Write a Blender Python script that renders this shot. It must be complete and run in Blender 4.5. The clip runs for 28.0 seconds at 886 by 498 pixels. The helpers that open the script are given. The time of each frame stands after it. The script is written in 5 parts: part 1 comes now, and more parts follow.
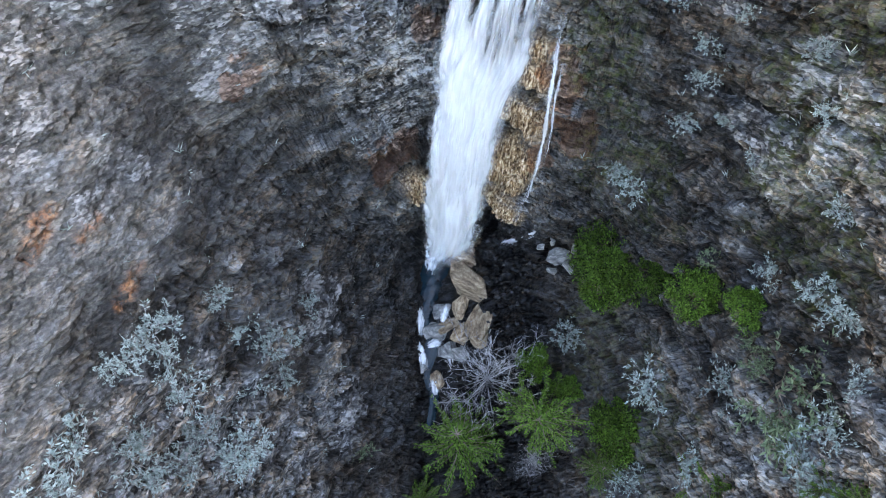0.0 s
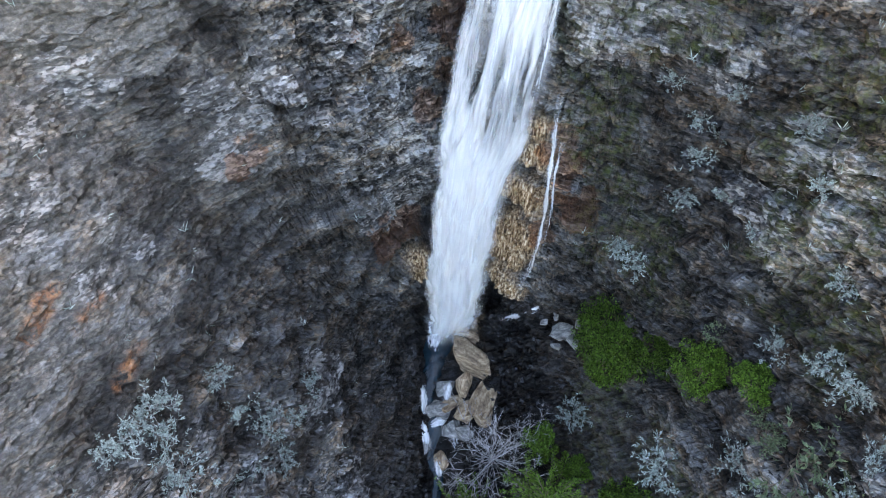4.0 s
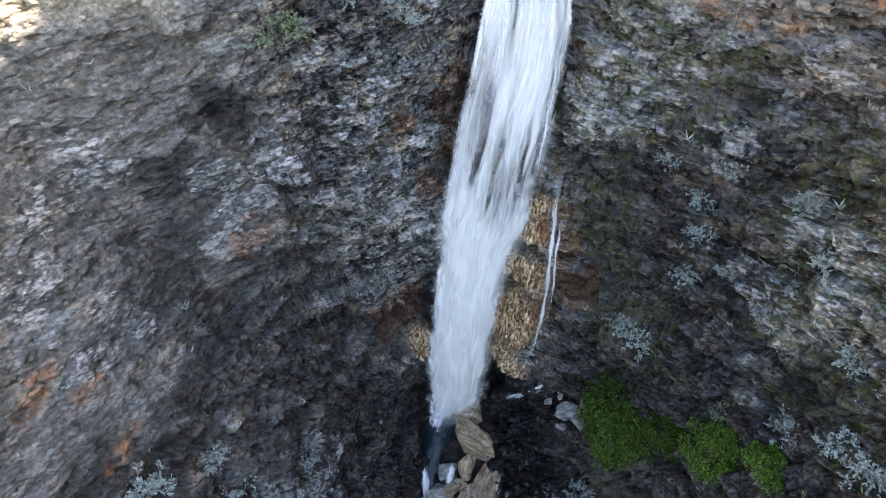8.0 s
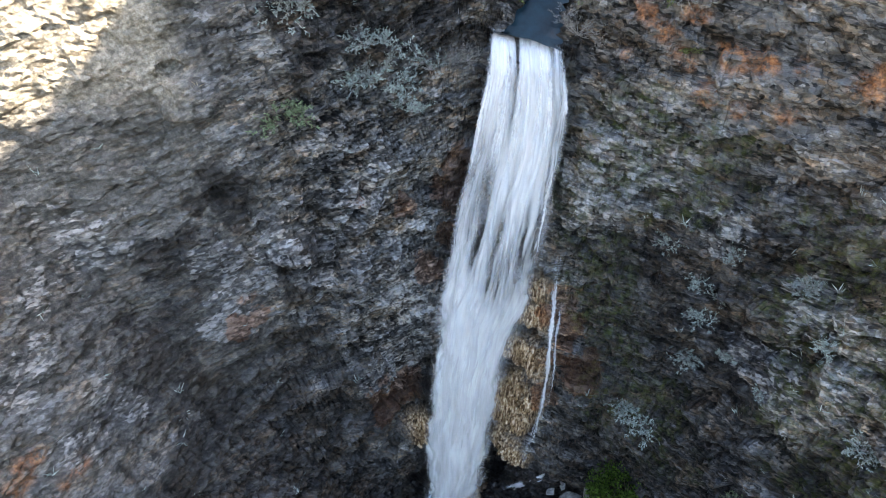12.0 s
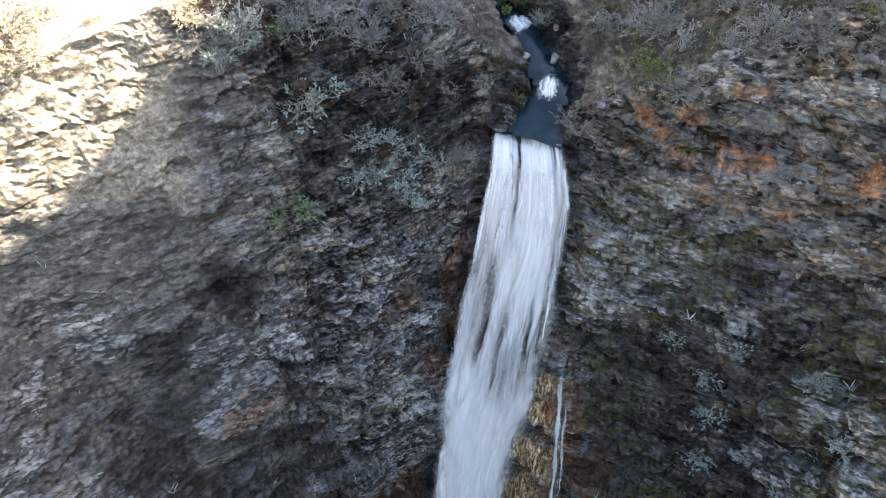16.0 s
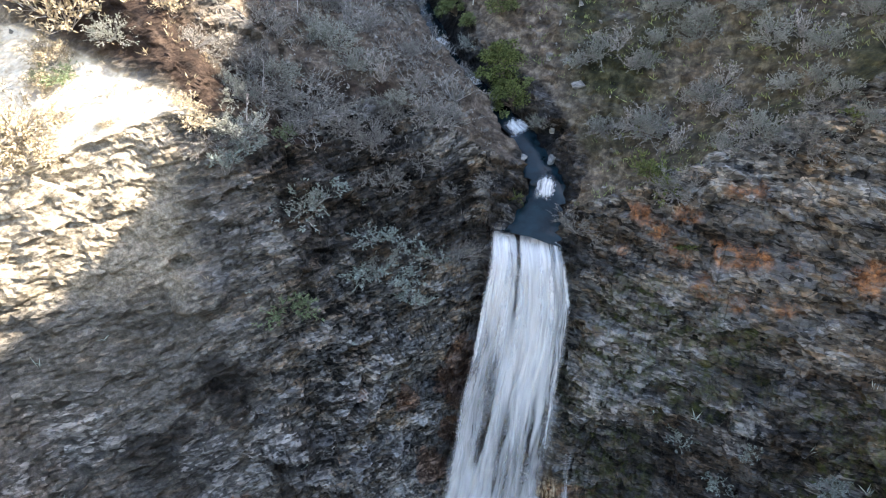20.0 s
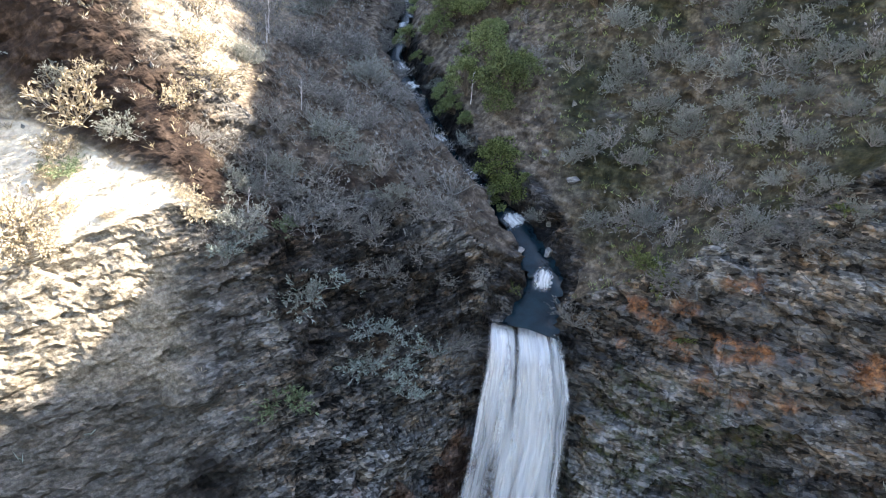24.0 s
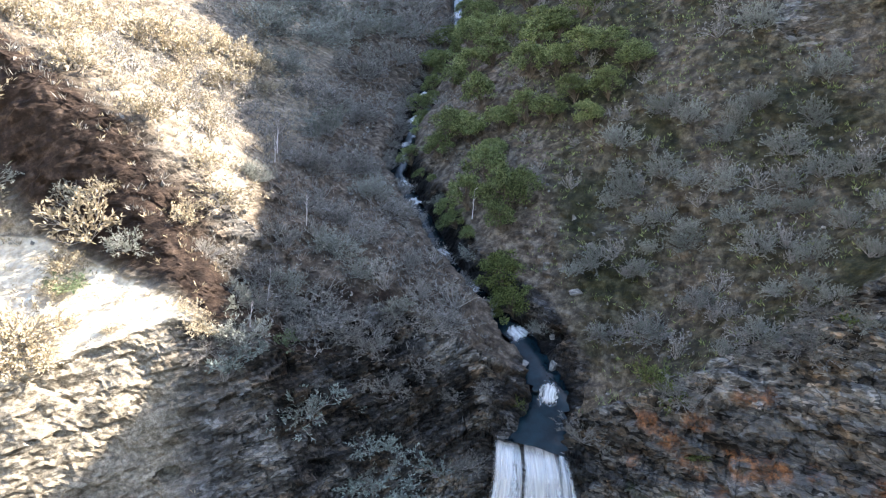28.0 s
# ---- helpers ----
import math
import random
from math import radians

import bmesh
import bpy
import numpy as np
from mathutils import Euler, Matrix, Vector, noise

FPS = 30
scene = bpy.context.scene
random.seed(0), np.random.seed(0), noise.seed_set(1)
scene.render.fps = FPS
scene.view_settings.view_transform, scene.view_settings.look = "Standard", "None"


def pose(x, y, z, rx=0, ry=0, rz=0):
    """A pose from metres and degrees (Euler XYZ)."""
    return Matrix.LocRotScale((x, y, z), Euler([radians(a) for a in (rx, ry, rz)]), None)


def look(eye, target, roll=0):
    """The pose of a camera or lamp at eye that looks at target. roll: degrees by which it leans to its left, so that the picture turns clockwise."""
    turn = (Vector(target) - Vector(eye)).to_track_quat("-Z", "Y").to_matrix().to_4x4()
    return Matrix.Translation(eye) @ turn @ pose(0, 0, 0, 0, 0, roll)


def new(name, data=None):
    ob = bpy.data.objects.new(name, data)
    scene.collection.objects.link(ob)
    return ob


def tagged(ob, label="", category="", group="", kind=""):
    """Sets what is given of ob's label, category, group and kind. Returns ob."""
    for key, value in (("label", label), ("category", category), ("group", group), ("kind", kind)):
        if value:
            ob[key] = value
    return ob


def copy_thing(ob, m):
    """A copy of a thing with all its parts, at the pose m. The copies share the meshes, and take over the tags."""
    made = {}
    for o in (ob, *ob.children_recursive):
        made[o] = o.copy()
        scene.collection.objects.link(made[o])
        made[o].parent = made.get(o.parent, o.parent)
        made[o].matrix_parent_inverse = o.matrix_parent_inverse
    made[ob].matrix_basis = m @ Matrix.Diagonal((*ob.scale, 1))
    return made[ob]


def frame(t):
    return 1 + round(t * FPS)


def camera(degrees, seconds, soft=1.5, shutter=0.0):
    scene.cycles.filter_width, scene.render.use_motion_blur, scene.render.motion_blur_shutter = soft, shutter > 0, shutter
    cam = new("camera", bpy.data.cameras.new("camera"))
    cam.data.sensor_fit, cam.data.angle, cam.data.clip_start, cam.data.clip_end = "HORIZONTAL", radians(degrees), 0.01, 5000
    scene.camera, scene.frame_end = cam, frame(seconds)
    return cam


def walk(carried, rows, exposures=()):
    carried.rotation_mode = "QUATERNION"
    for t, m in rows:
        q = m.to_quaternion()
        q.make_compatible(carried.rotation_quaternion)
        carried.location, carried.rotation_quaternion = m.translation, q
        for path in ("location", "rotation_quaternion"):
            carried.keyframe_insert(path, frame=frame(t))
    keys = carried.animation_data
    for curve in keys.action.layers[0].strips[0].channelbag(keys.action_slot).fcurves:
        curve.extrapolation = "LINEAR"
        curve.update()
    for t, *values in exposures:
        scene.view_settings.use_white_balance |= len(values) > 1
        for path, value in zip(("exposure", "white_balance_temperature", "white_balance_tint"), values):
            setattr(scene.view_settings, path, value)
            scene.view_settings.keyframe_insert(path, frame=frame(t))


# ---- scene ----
cam = camera(65.9, 28.0, soft=1.1)
EYE = (0.0, 0.0, 47.0)


def aim(yaw, pitch, roll):
    """A turn of the hovering camera: degrees to the right of north, above the horizon, and lean."""
    a, b = radians(yaw), radians(pitch)
    way = Vector((math.sin(a) * math.cos(b), math.cos(a) * math.cos(b), math.sin(b)))
    return look(EYE, Vector(EYE) + way, roll)


# seconds, yaw, pitch, roll: the drone hovers and tilts slowly up
TILT = [
    (0, 1.65, -66.29, 0.45),
    (0.5, 1.45, -65.57, 0.20),
    (1, 1.31, -64.78, 0.01),
    (1.5, 1.27, -63.91, -0.12),
    (2, 1.30, -63.07, -0.19),
    (3, 1.33, -61.49, -0.30),
    (3.5, 1.24, -60.72, -0.39),
    (5.5, 1.10, -57.56, -0.59),
    (6, 0.98, -56.77, -0.69),
    (7, 0.86, -55.13, -0.80),
    (8, 1.02, -53.46, -0.71),
    (9, 1.12, -51.84, -0.57),
    (10, 1.25, -50.14, -0.43),
    (11, 1.25, -48.52, -0.34),
    (12, 1.20, -46.53, -0.31),
    (12.5, 1.16, -45.55, -0.30),
    (14.5, 1.03, -41.61, -0.29),
    (15, 0.94, -40.59, -0.34),
    (16, 0.86, -38.65, -0.39),
    (17, 0.91, -36.55, -0.39),
    (18, 1.07, -34.54, -0.29),
    (19, 1.03, -32.59, -0.27),
    (20, 0.94, -30.51, -0.34),
    (21, 1.04, -28.54, -0.24),
    (21.5, 1.10, -27.55, -0.17),
    (23.5, 1.20, -23.91, 0.08),
    (24, 1.18, -22.83, 0.07),
    (25, 1.14, -20.69, 0.00),
    (26, 1.13, -18.60, -0.05),
    (26.5, 1.07, -17.53, -0.12),
    (27, 1.01, -16.39, -0.21),
    (27.5, 0.97, -14.92, -0.29),
    (28, 0.97, -13.37, -0.34),
]
walk(cam, [(t, aim(a, b, c)) for t, a, b, c in TILT], [(0, 4.15, 7550, 13), (7, 3.72, 7500, 13), (12, 3.42, 7400, 12), (20, 3.02, 7300, 13), (28, 2.75, 6900, 13)])

# ---- light: clear winter sky, low sun from beyond the right-hand ridge ----
SUN_AZ, SUN_EL = 84.0, 32.0
world = bpy.data.worlds.new("sky")
scene.world = world
world.use_nodes = True
wn = world.node_tree
sky = wn.nodes.new("ShaderNodeTexSky")
sky.sky_type, sky.sun_disc = "NISHITA", False
sky.sun_elevation, sky.sun_rotation = radians(SUN_EL), radians(SUN_AZ)
wn.links.new(sky.outputs[0], wn.nodes["Background"].inputs[0])
wn.nodes["Background"].inputs[1].default_value = 0.15
sun = new("sun", bpy.data.lights.new("sun", "SUN"))
sun.data.energy, sun.data.angle, sun.data.color = 5.0, radians(0.5), (1.0, 0.94, 0.84)
sun_way = Vector((math.sin(radians(SUN_AZ)) * math.cos(radians(SUN_EL)), math.cos(radians(SUN_AZ)) * math.cos(radians(SUN_EL)), math.sin(radians(SUN_EL))))
sun.matrix_world = look(sun_way * 300, (0, 0, 0))


# ---- noise on arrays ----
def hash3(ix, iy, iz, seed):
    h = (ix.astype(np.int64) * 374761393 + iy.astype(np.int64) * 668265263 + iz.astype(np.int64) * 2147483647 + seed * 1274126177) & 0xFFFFFFFF
    h = ((h ^ (h >> 13)) * 1103515245) & 0xFFFFFFFF
    h = ((h ^ (h >> 16)) * 2246822519) & 0xFFFFFFFF
    return ((h ^ (h >> 15)) & 0xFFFFFF).astype(np.float32) / float(0xFFFFFF)


def value_noise(p, seed=0):
    """Smooth noise in -1..1 at the rows of p."""
    i = np.floor(p)
    f = (p - i).astype(np.float32)
    i = i.astype(np.int64)
    f = f * f * f * (f * (f * 6 - 15) + 10)
    out = 0
    for dx in (0, 1):
        wx = f[:, 0] if dx else 1 - f[:, 0]
        for dy in (0, 1):
            wy = f[:, 1] if dy else 1 - f[:, 1]
            for dz in (0, 1):
                wz = f[:, 2] if dz else 1 - f[:, 2]
                out = out + wx * wy * wz * hash3(i[:, 0] + dx, i[:, 1] + dy, i[:, 2] + dz, seed)
    return out * 2 - 1


def fbm(p, octaves=4, seed=0, gain=0.5, ridged=False):
    total, amp, norm = 0, 1.0, 0.0
    for k in range(octaves):
        n = value_noise(p * (2.03 ** k) + 17.3 * k, seed + k)
        if ridged:
            n = 1 - 2 * np.abs(n)
        total, norm, amp = total + amp * n, norm + amp, amp * gain
    return total / norm


def blocks(p, seed=0):
    """Broken blocks: the height of the nearest cell's own tilted face, and the distance to the gap between cells."""
    i0 = np.floor(p).astype(np.int64)
    best = np.full(len(p), 9.0, np.float32)
    second = best.copy()
    val = np.zeros(len(p), np.float32)
    for dx in (-1, 0, 1):
        for dy in (-1, 0, 1):
            for dz in (-1, 0, 1):
                c = i0 + np.array((dx, dy, dz))
                hx, hy, hz = (hash3(c[:, 0], c[:, 1], c[:, 2], seed + k) for k in (11, 23, 37))
                ox, oy, oz = p[:, 0] - c[:, 0] - hx, p[:, 1] - c[:, 1] - hy, p[:, 2] - c[:, 2] - hz
                d = (ox * ox + oy * oy + oz * oz).astype(np.float32)
                near = d < best
                second = np.where(near, best, np.minimum(second, d))
                face = (hx * 2 - 1) + 0.8 * ((hy * 2 - 1) * ox + (hz * 2 - 1) * oy + (hx * 4 % 1 * 2 - 1) * oz)
                val = np.where(near, face, val)
                best = np.where(near, d, best)
    return val, np.sqrt(second) - np.sqrt(best)


def smooth(a, b, x):
    s = np.clip((x - a) / (b - a), 0, 1)
    return s * s * (3 - 2 * s)


# ---- the lie of the land ----
HEAD = (0.5, 18.2)        # middle of the plunge basin
CREEK_Y = (-20, 24.6, 26.0, 28.7, 32.7, 40.6, 43.0, 58.0, 74.0, 130.0, 300.0)
CREEK_X = (3.9, 3.9, 4.9, 3.9, 1.1, -1.2, -2.1, -0.5, 2.8, 6.0, 10.0)
CREEK_Z = (33.0, 33.0, 34.6, 36.0, 37.8, 40.5, 41.5, 46.0, 51.5, 74.0, 165.0)
# bearing round the basin in degrees from north; past 90 the two sides run straight south, two degrees a metre
BEARING = (-240, -115, -90, -77, -50, 0, 28, 50, 66, 84, 100, 240)
TOE = (1.5, 1.5, 2.0, 2.6, 2.9, 2.9, 3.6, 4.4, 2.5, 2.0, 1.5, 1.5)
APRON = (1.0, 1.45, 1.8, 3.0, 8.0, 8.0, 9.0, 6.0, 1.6, 0.9, 0.7, 0.6)
BREAK = (16.0, 10.0, 7.0, 5.0, 4.0, 4.0, 4.6, 5.4, 5.6, 8.0, 12.0, 15.0)
FACE = (1.8, 1.9, 2.6, 4.6, 9.0, 7.0, 9.0, 10.0, 8.0, 5.0, 4.4, 3.0)


def upland(x, y):
    """Height of the valley above the falls: the creek's bed and the hillsides that rise from it."""
    cx, cz = np.interp(y, CREEK_Y, CREEK_X), np.interp(y, CREEK_Y, CREEK_Z)
    wide = np.interp(y, (24, 26, 28, 60), (0.8, 0.7, 0.45, 0.5))
    left, right = np.maximum(cx - x - wide, 0), np.maximum(x - cx - wide, 0)
    bank = 0.9 * smooth(0, 1.0, left) + 0.9 * smooth(0, 1.0, right)
    hill_l = 0.50 * left + 0.012 * np.maximum(left - 25, 0) ** 1.3
    # sunny bench on the left with a scarp behind it
    behind = (x + 8.4) * 0.38 + (y - 22.9) * 0.925
    on_bench = smooth(0.7, -0.8, behind)
    hill_l = hill_l - 0.50 * np.clip(-x - 7.0, 0, 14) * on_bench + (0.8 * np.clip(y - 20.0, 0, 9) - 0.9) * on_bench * smooth(-7, -9, x)
    hill_l = hill_l + 2.6 * smooth(-0.8, 0.9, behind) * smooth(15, 3, behind) * smooth(-4.5, -11, x)
    hill_r = 0.75 * right + 0.45 * np.maximum(right - 14, 0)
    crest = np.interp(y, (0, 10, 17, 19, 21, 23, 25, 27, 29, 31, 33, 36, 39, 42, 46, 50, 54, 58, 64, 72, 80, 100, 150), (56.0, 56.5, 56.8, 57.0, 58.0, 59.9, 62.1, 63.6, 64.1, 64.1, 63.7, 63.6, 64.2, 65.5, 67.3, 71.2, 77.3, 84.2, 92.4, 102.8, 116.2, 132.2, 150.0))
    z = cz + bank + hill_l + hill_r
    over = np.maximum(z - crest, 0) * (x > cx)
    return np.where(over > 0, crest + 4 * np.tanh(over / 4) - 0.5 * np.maximum(over - 8, 0), z)


def land(bearing, r):
    """Plan place and height at a bearing and a distance from the basin's axis."""
    turn = np.radians(np.clip(bearing, -90, 90))
    south = np.maximum(np.abs(bearing) - 90, 0) / 2
    x = HEAD[0] + np.sin(turn) * r - 0.03 * south
    y = HEAD[1] + np.cos(turn) * r - south
    toe, apron, brk, face = (np.interp(bearing, BEARING, v) for v in (TOE, APRON, BREAK, FACE))
    floor = -0.28 * south
    up = np.maximum(r - toe, 0)
    wall = apron * np.minimum(up, brk - toe) + face * np.maximum(r - brk, 0) + floor - 0.25 * smooth(toe, 0 * toe, r)
    top = upland(x, y)
    k = 0.7
    h = np.clip(0.5 + 0.5 * (top - wall) / k, 0, 1)
    return x, y, top * (1 - h) + wall * h - k * h * (1 - h)


def columns():
    south = np.concatenate([np.linspace(150, 24, 40)[:-1], np.linspace(24, 0, 190)[:-1]])
    arc = np.linspace(-90, 90, 560)
    return np.concatenate([-90 - 2 * south, arc, (90 + 2 * south)[::-1]])


ROWS = 840


def surface():
    """Grid of ground points, closer together where the ground is near the gorge."""
    b = columns()
    r = np.concatenate([np.linspace(0, 30, 1500)[:-1], 30 * (300 / 30) ** np.linspace(0, 1, 500)])
    bb, rr = np.meshgrid(b, r, indexing="ij")
    x, y, z = land(bb, rr)
    step = np.sqrt(np.diff(x, axis=1) ** 2 + np.diff(y, axis=1) ** 2 + np.diff(z, axis=1) ** 2)
    gone = np.sqrt(x ** 2 + y ** 2 + (z - 47) ** 2)[:, 1:]
    cost = np.cumsum(step / np.maximum(gone, 18) ** 1.05, axis=1)
    out = np.empty((len(b), ROWS, 3))
    for c in range(len(b)):
        rs = np.interp(np.linspace(0, cost[c, -1], ROWS), np.concatenate([[0], cost[c]]), r)
        out[c] = np.stack(land(np.full(ROWS, b[c]), rs), 1)
    return b, out


def normals(g):
    n = np.cross(np.gradient(g, axis=0), np.gradient(g, axis=1))
    n /= np.linalg.norm(n, axis=2, keepdims=True) + 1e-9
    return -n if n[len(n) // 2, 300, 2] < 0 else n


def paint(p, ragged, places, grow=1.0, tall=1.0, rough=0.55):
    """Ragged patches round places on the rock: rows of x, y, z, radius."""
    out = np.zeros(len(p), np.float32)
    for x, y, z, r in places:
        r = r * grow
        near = np.nonzero((np.abs(p[:, 0] - x) < 2.4 * r) & (np.abs(p[:, 1] - y) < 2.4 * r + 1) & (np.abs(p[:, 2] - z) < 2.4 * r * tall))[0]
        q = p[near]
        d = np.sqrt(((q[:, 0] - x) / r) ** 2 + (np.maximum(np.abs(q[:, 1] - y) - 0.8, 0) / r) ** 2 + ((q[:, 2] - z) / (r * tall)) ** 2)
        out[near] = np.maximum(out[near], smooth(1.25, 0.55, d + rough * ragged[near]))
    return out


# stains, mineral patches and, among the dark ones, painted gorge shade: x, y, z, radius
TRAVERTINE = ((5.5, 23.3, 20.2, 0.7), (5.3, 22.4, 18.6, 0.9), (4.9, 22.5, 15.5, 1.2), (4.9, 22.9, 11.3, 1.4), (4.6, 21.8, 9.8, 1.3), (4.5, 21.6, 6.6, 1.2), (-1.3, 21.4, 8.8, 0.7), (-1.2, 21.4, 7.4, 0.6))
BUFF = ((2.4, 19.2, 0.3, 1.5),)
PALE = ((-1.1, 23.1, 16.0, 1.9), (-0.9, 23.2, 19.8, 1.3), (-1.9, 22.3, 14.2, 1.6), (-6.8, 20.2, 26.1, 0.8), (-3.1, 22.6, 26.7, 1.0), (7.6, 20.8, 27.2, 1.5), (8.9, 21.4, 29.7, 1.4), (-12.6, 12.9, 23.6, 1.4), (-14.5, 12.7, 26.5, 1.2), (-12.8, 16.2, 28.7, 1.5), (-9.5, 19.0, 22.3, 0.8), (13.9, 16.0, 21.7, 1.0), (-5.5, 7.6, 3.8, 1.0), (15.7, 17.1, 25.4, 1.0), (-7.1, 12.8, 8.3, 1.2), (-5.4, 20.4, 23.2, 0.7), (-0.9, 23.9, 18.5, 0.9), (-1.1, 23.7, 16.8, 1.1), (-1.6, 22.2, 16.6, 1.1), (-2.2, 22.2, 14.5, 1.0), (-0.7, 24.3, 19.2, 0.8), (-0.7, 24.3, 23.5, 0.6), (-1.9, 23.6, 22.0, 0.6), (-7.0, 20.6, 25.3, 0.8), (-4.3, 21.9, 24.6, 0.7), (-3.2, 23.2, 25.7, 0.7), (-9.2, 19.9, 25.8, 0.8), (-8.4, 19.5, 22.0, 0.6), (7.9, 20.0, 28.1, 0.8), (7.3, 20.7, 27.2, 0.6), (9.6, 20.9, 30.3, 0.7), (8.5, 21.4, 31.0, 0.7), (-8.2, 20.0, 23.7, 0.8), (-9.4, 19.4, 23.1, 0.7), (12.1, 19.7, 27.3, 0.8), (11.9, 19.3, 26.5, 0.6))
RUST = ((0.9, 24.2, 25.4, 0.8), (0.7, 24.3, 22.4, 0.7), (-0.1, 24.0, 20.5, 0.7), (6.7, 21.7, 19.4, 1.0), (7.0, 20.3, 18.3, 1.0), (-2.5, 21.3, 11.5, 1.4), (7.9, 20.6, 15.8, 1.3), (-1.3, 23.9, 24.6, 0.5), (1.3, 23.8, 26.4, 0.9), (6.4, 20.9, 12.5, 0.8), (-9.1, 18.9, 21.8, 0.5), (-7.9, 19.8, 22.0, 0.6), (0.9, 24.4, 24.8, 0.7), (0.7, 24.3, 22.8, 0.6), (-1.5, 21.9, 11.8, 0.8), (7.1, 20.0, 16.7, 0.9), (6.4, 20.6, 20.0, 0.6))
MOSS = ((8.2, 21.5, 21.9, 1.4), (8.8, 20.6, 19.3, 1.5), (7.8, 21.7, 24.0, 1.2), (10.7, 19.0, 14.6, 2.6), (8.0, 21.1, 29.3, 2.1), (10.7, 20.7, 29.5, 1.9), (15.9, 15.1, 24.5, 2.6), (15.9, 16.3, 28.1, 2.0), (10.2, 12.2, 3.9, 2.3), (12.7, 7.3, 5.4, 2.9), (16.0, 12.2, 20.9, 2.7), (2.9, 24.5, 27.5, 0.5), (6.1, 22.6, 26.6, 1.0), (8.1, 20.8, 20.5, 1.3), (8.7, 20.0, 19.7, 1.2), (7.7, 20.9, 22.5, 0.8), (10.1, 19.1, 14.6, 1.1), (10.8, 20.8, 29.8, 0.7), (8.6, 21.0, 31.8, 0.6), (9.0, 22.3, 26.5, 0.7))
LICHEN = ((8.4, 22.6, 34.6, 0.6), (9.3, 21.9, 35.2, 0.5), (7.7, 22.9, 35.1, 0.4), (9.3, 22.1, 33.4, 0.4), (7.4, 22.5, 33.4, 0.3), (10.7, 21.1, 34.0, 0.5), (11.4, 20.9, 32.1, 0.4), (11.8, 21.3, 34.1, 0.5), (12.7, 19.3, 32.5, 0.5), (12.9, 20.1, 34.1, 0.4), (14.7, 19.1, 34.0, 0.5), (15.1, 19.5, 34.4, 0.5), (10.7, 21.5, 36.5, 0.4), (11.5, 21.1, 36.6, 0.3), (10.3, 21.1, 32.5, 0.4), (9.0, 22.7, 33.8, 0.5), (-14.7, 10.2, 23.6, 0.7), (-13.9, 10.7, 22.4, 0.6), (-13.3, 10.7, 19.6, 0.5), (-14.6, 11.2, 23.9, 0.5), (-13.7, 11.4, 22.4, 0.5), (-3.5, 23.0, 26.3, 0.3), (-8.4, 19.7, 23.0, 0.4))
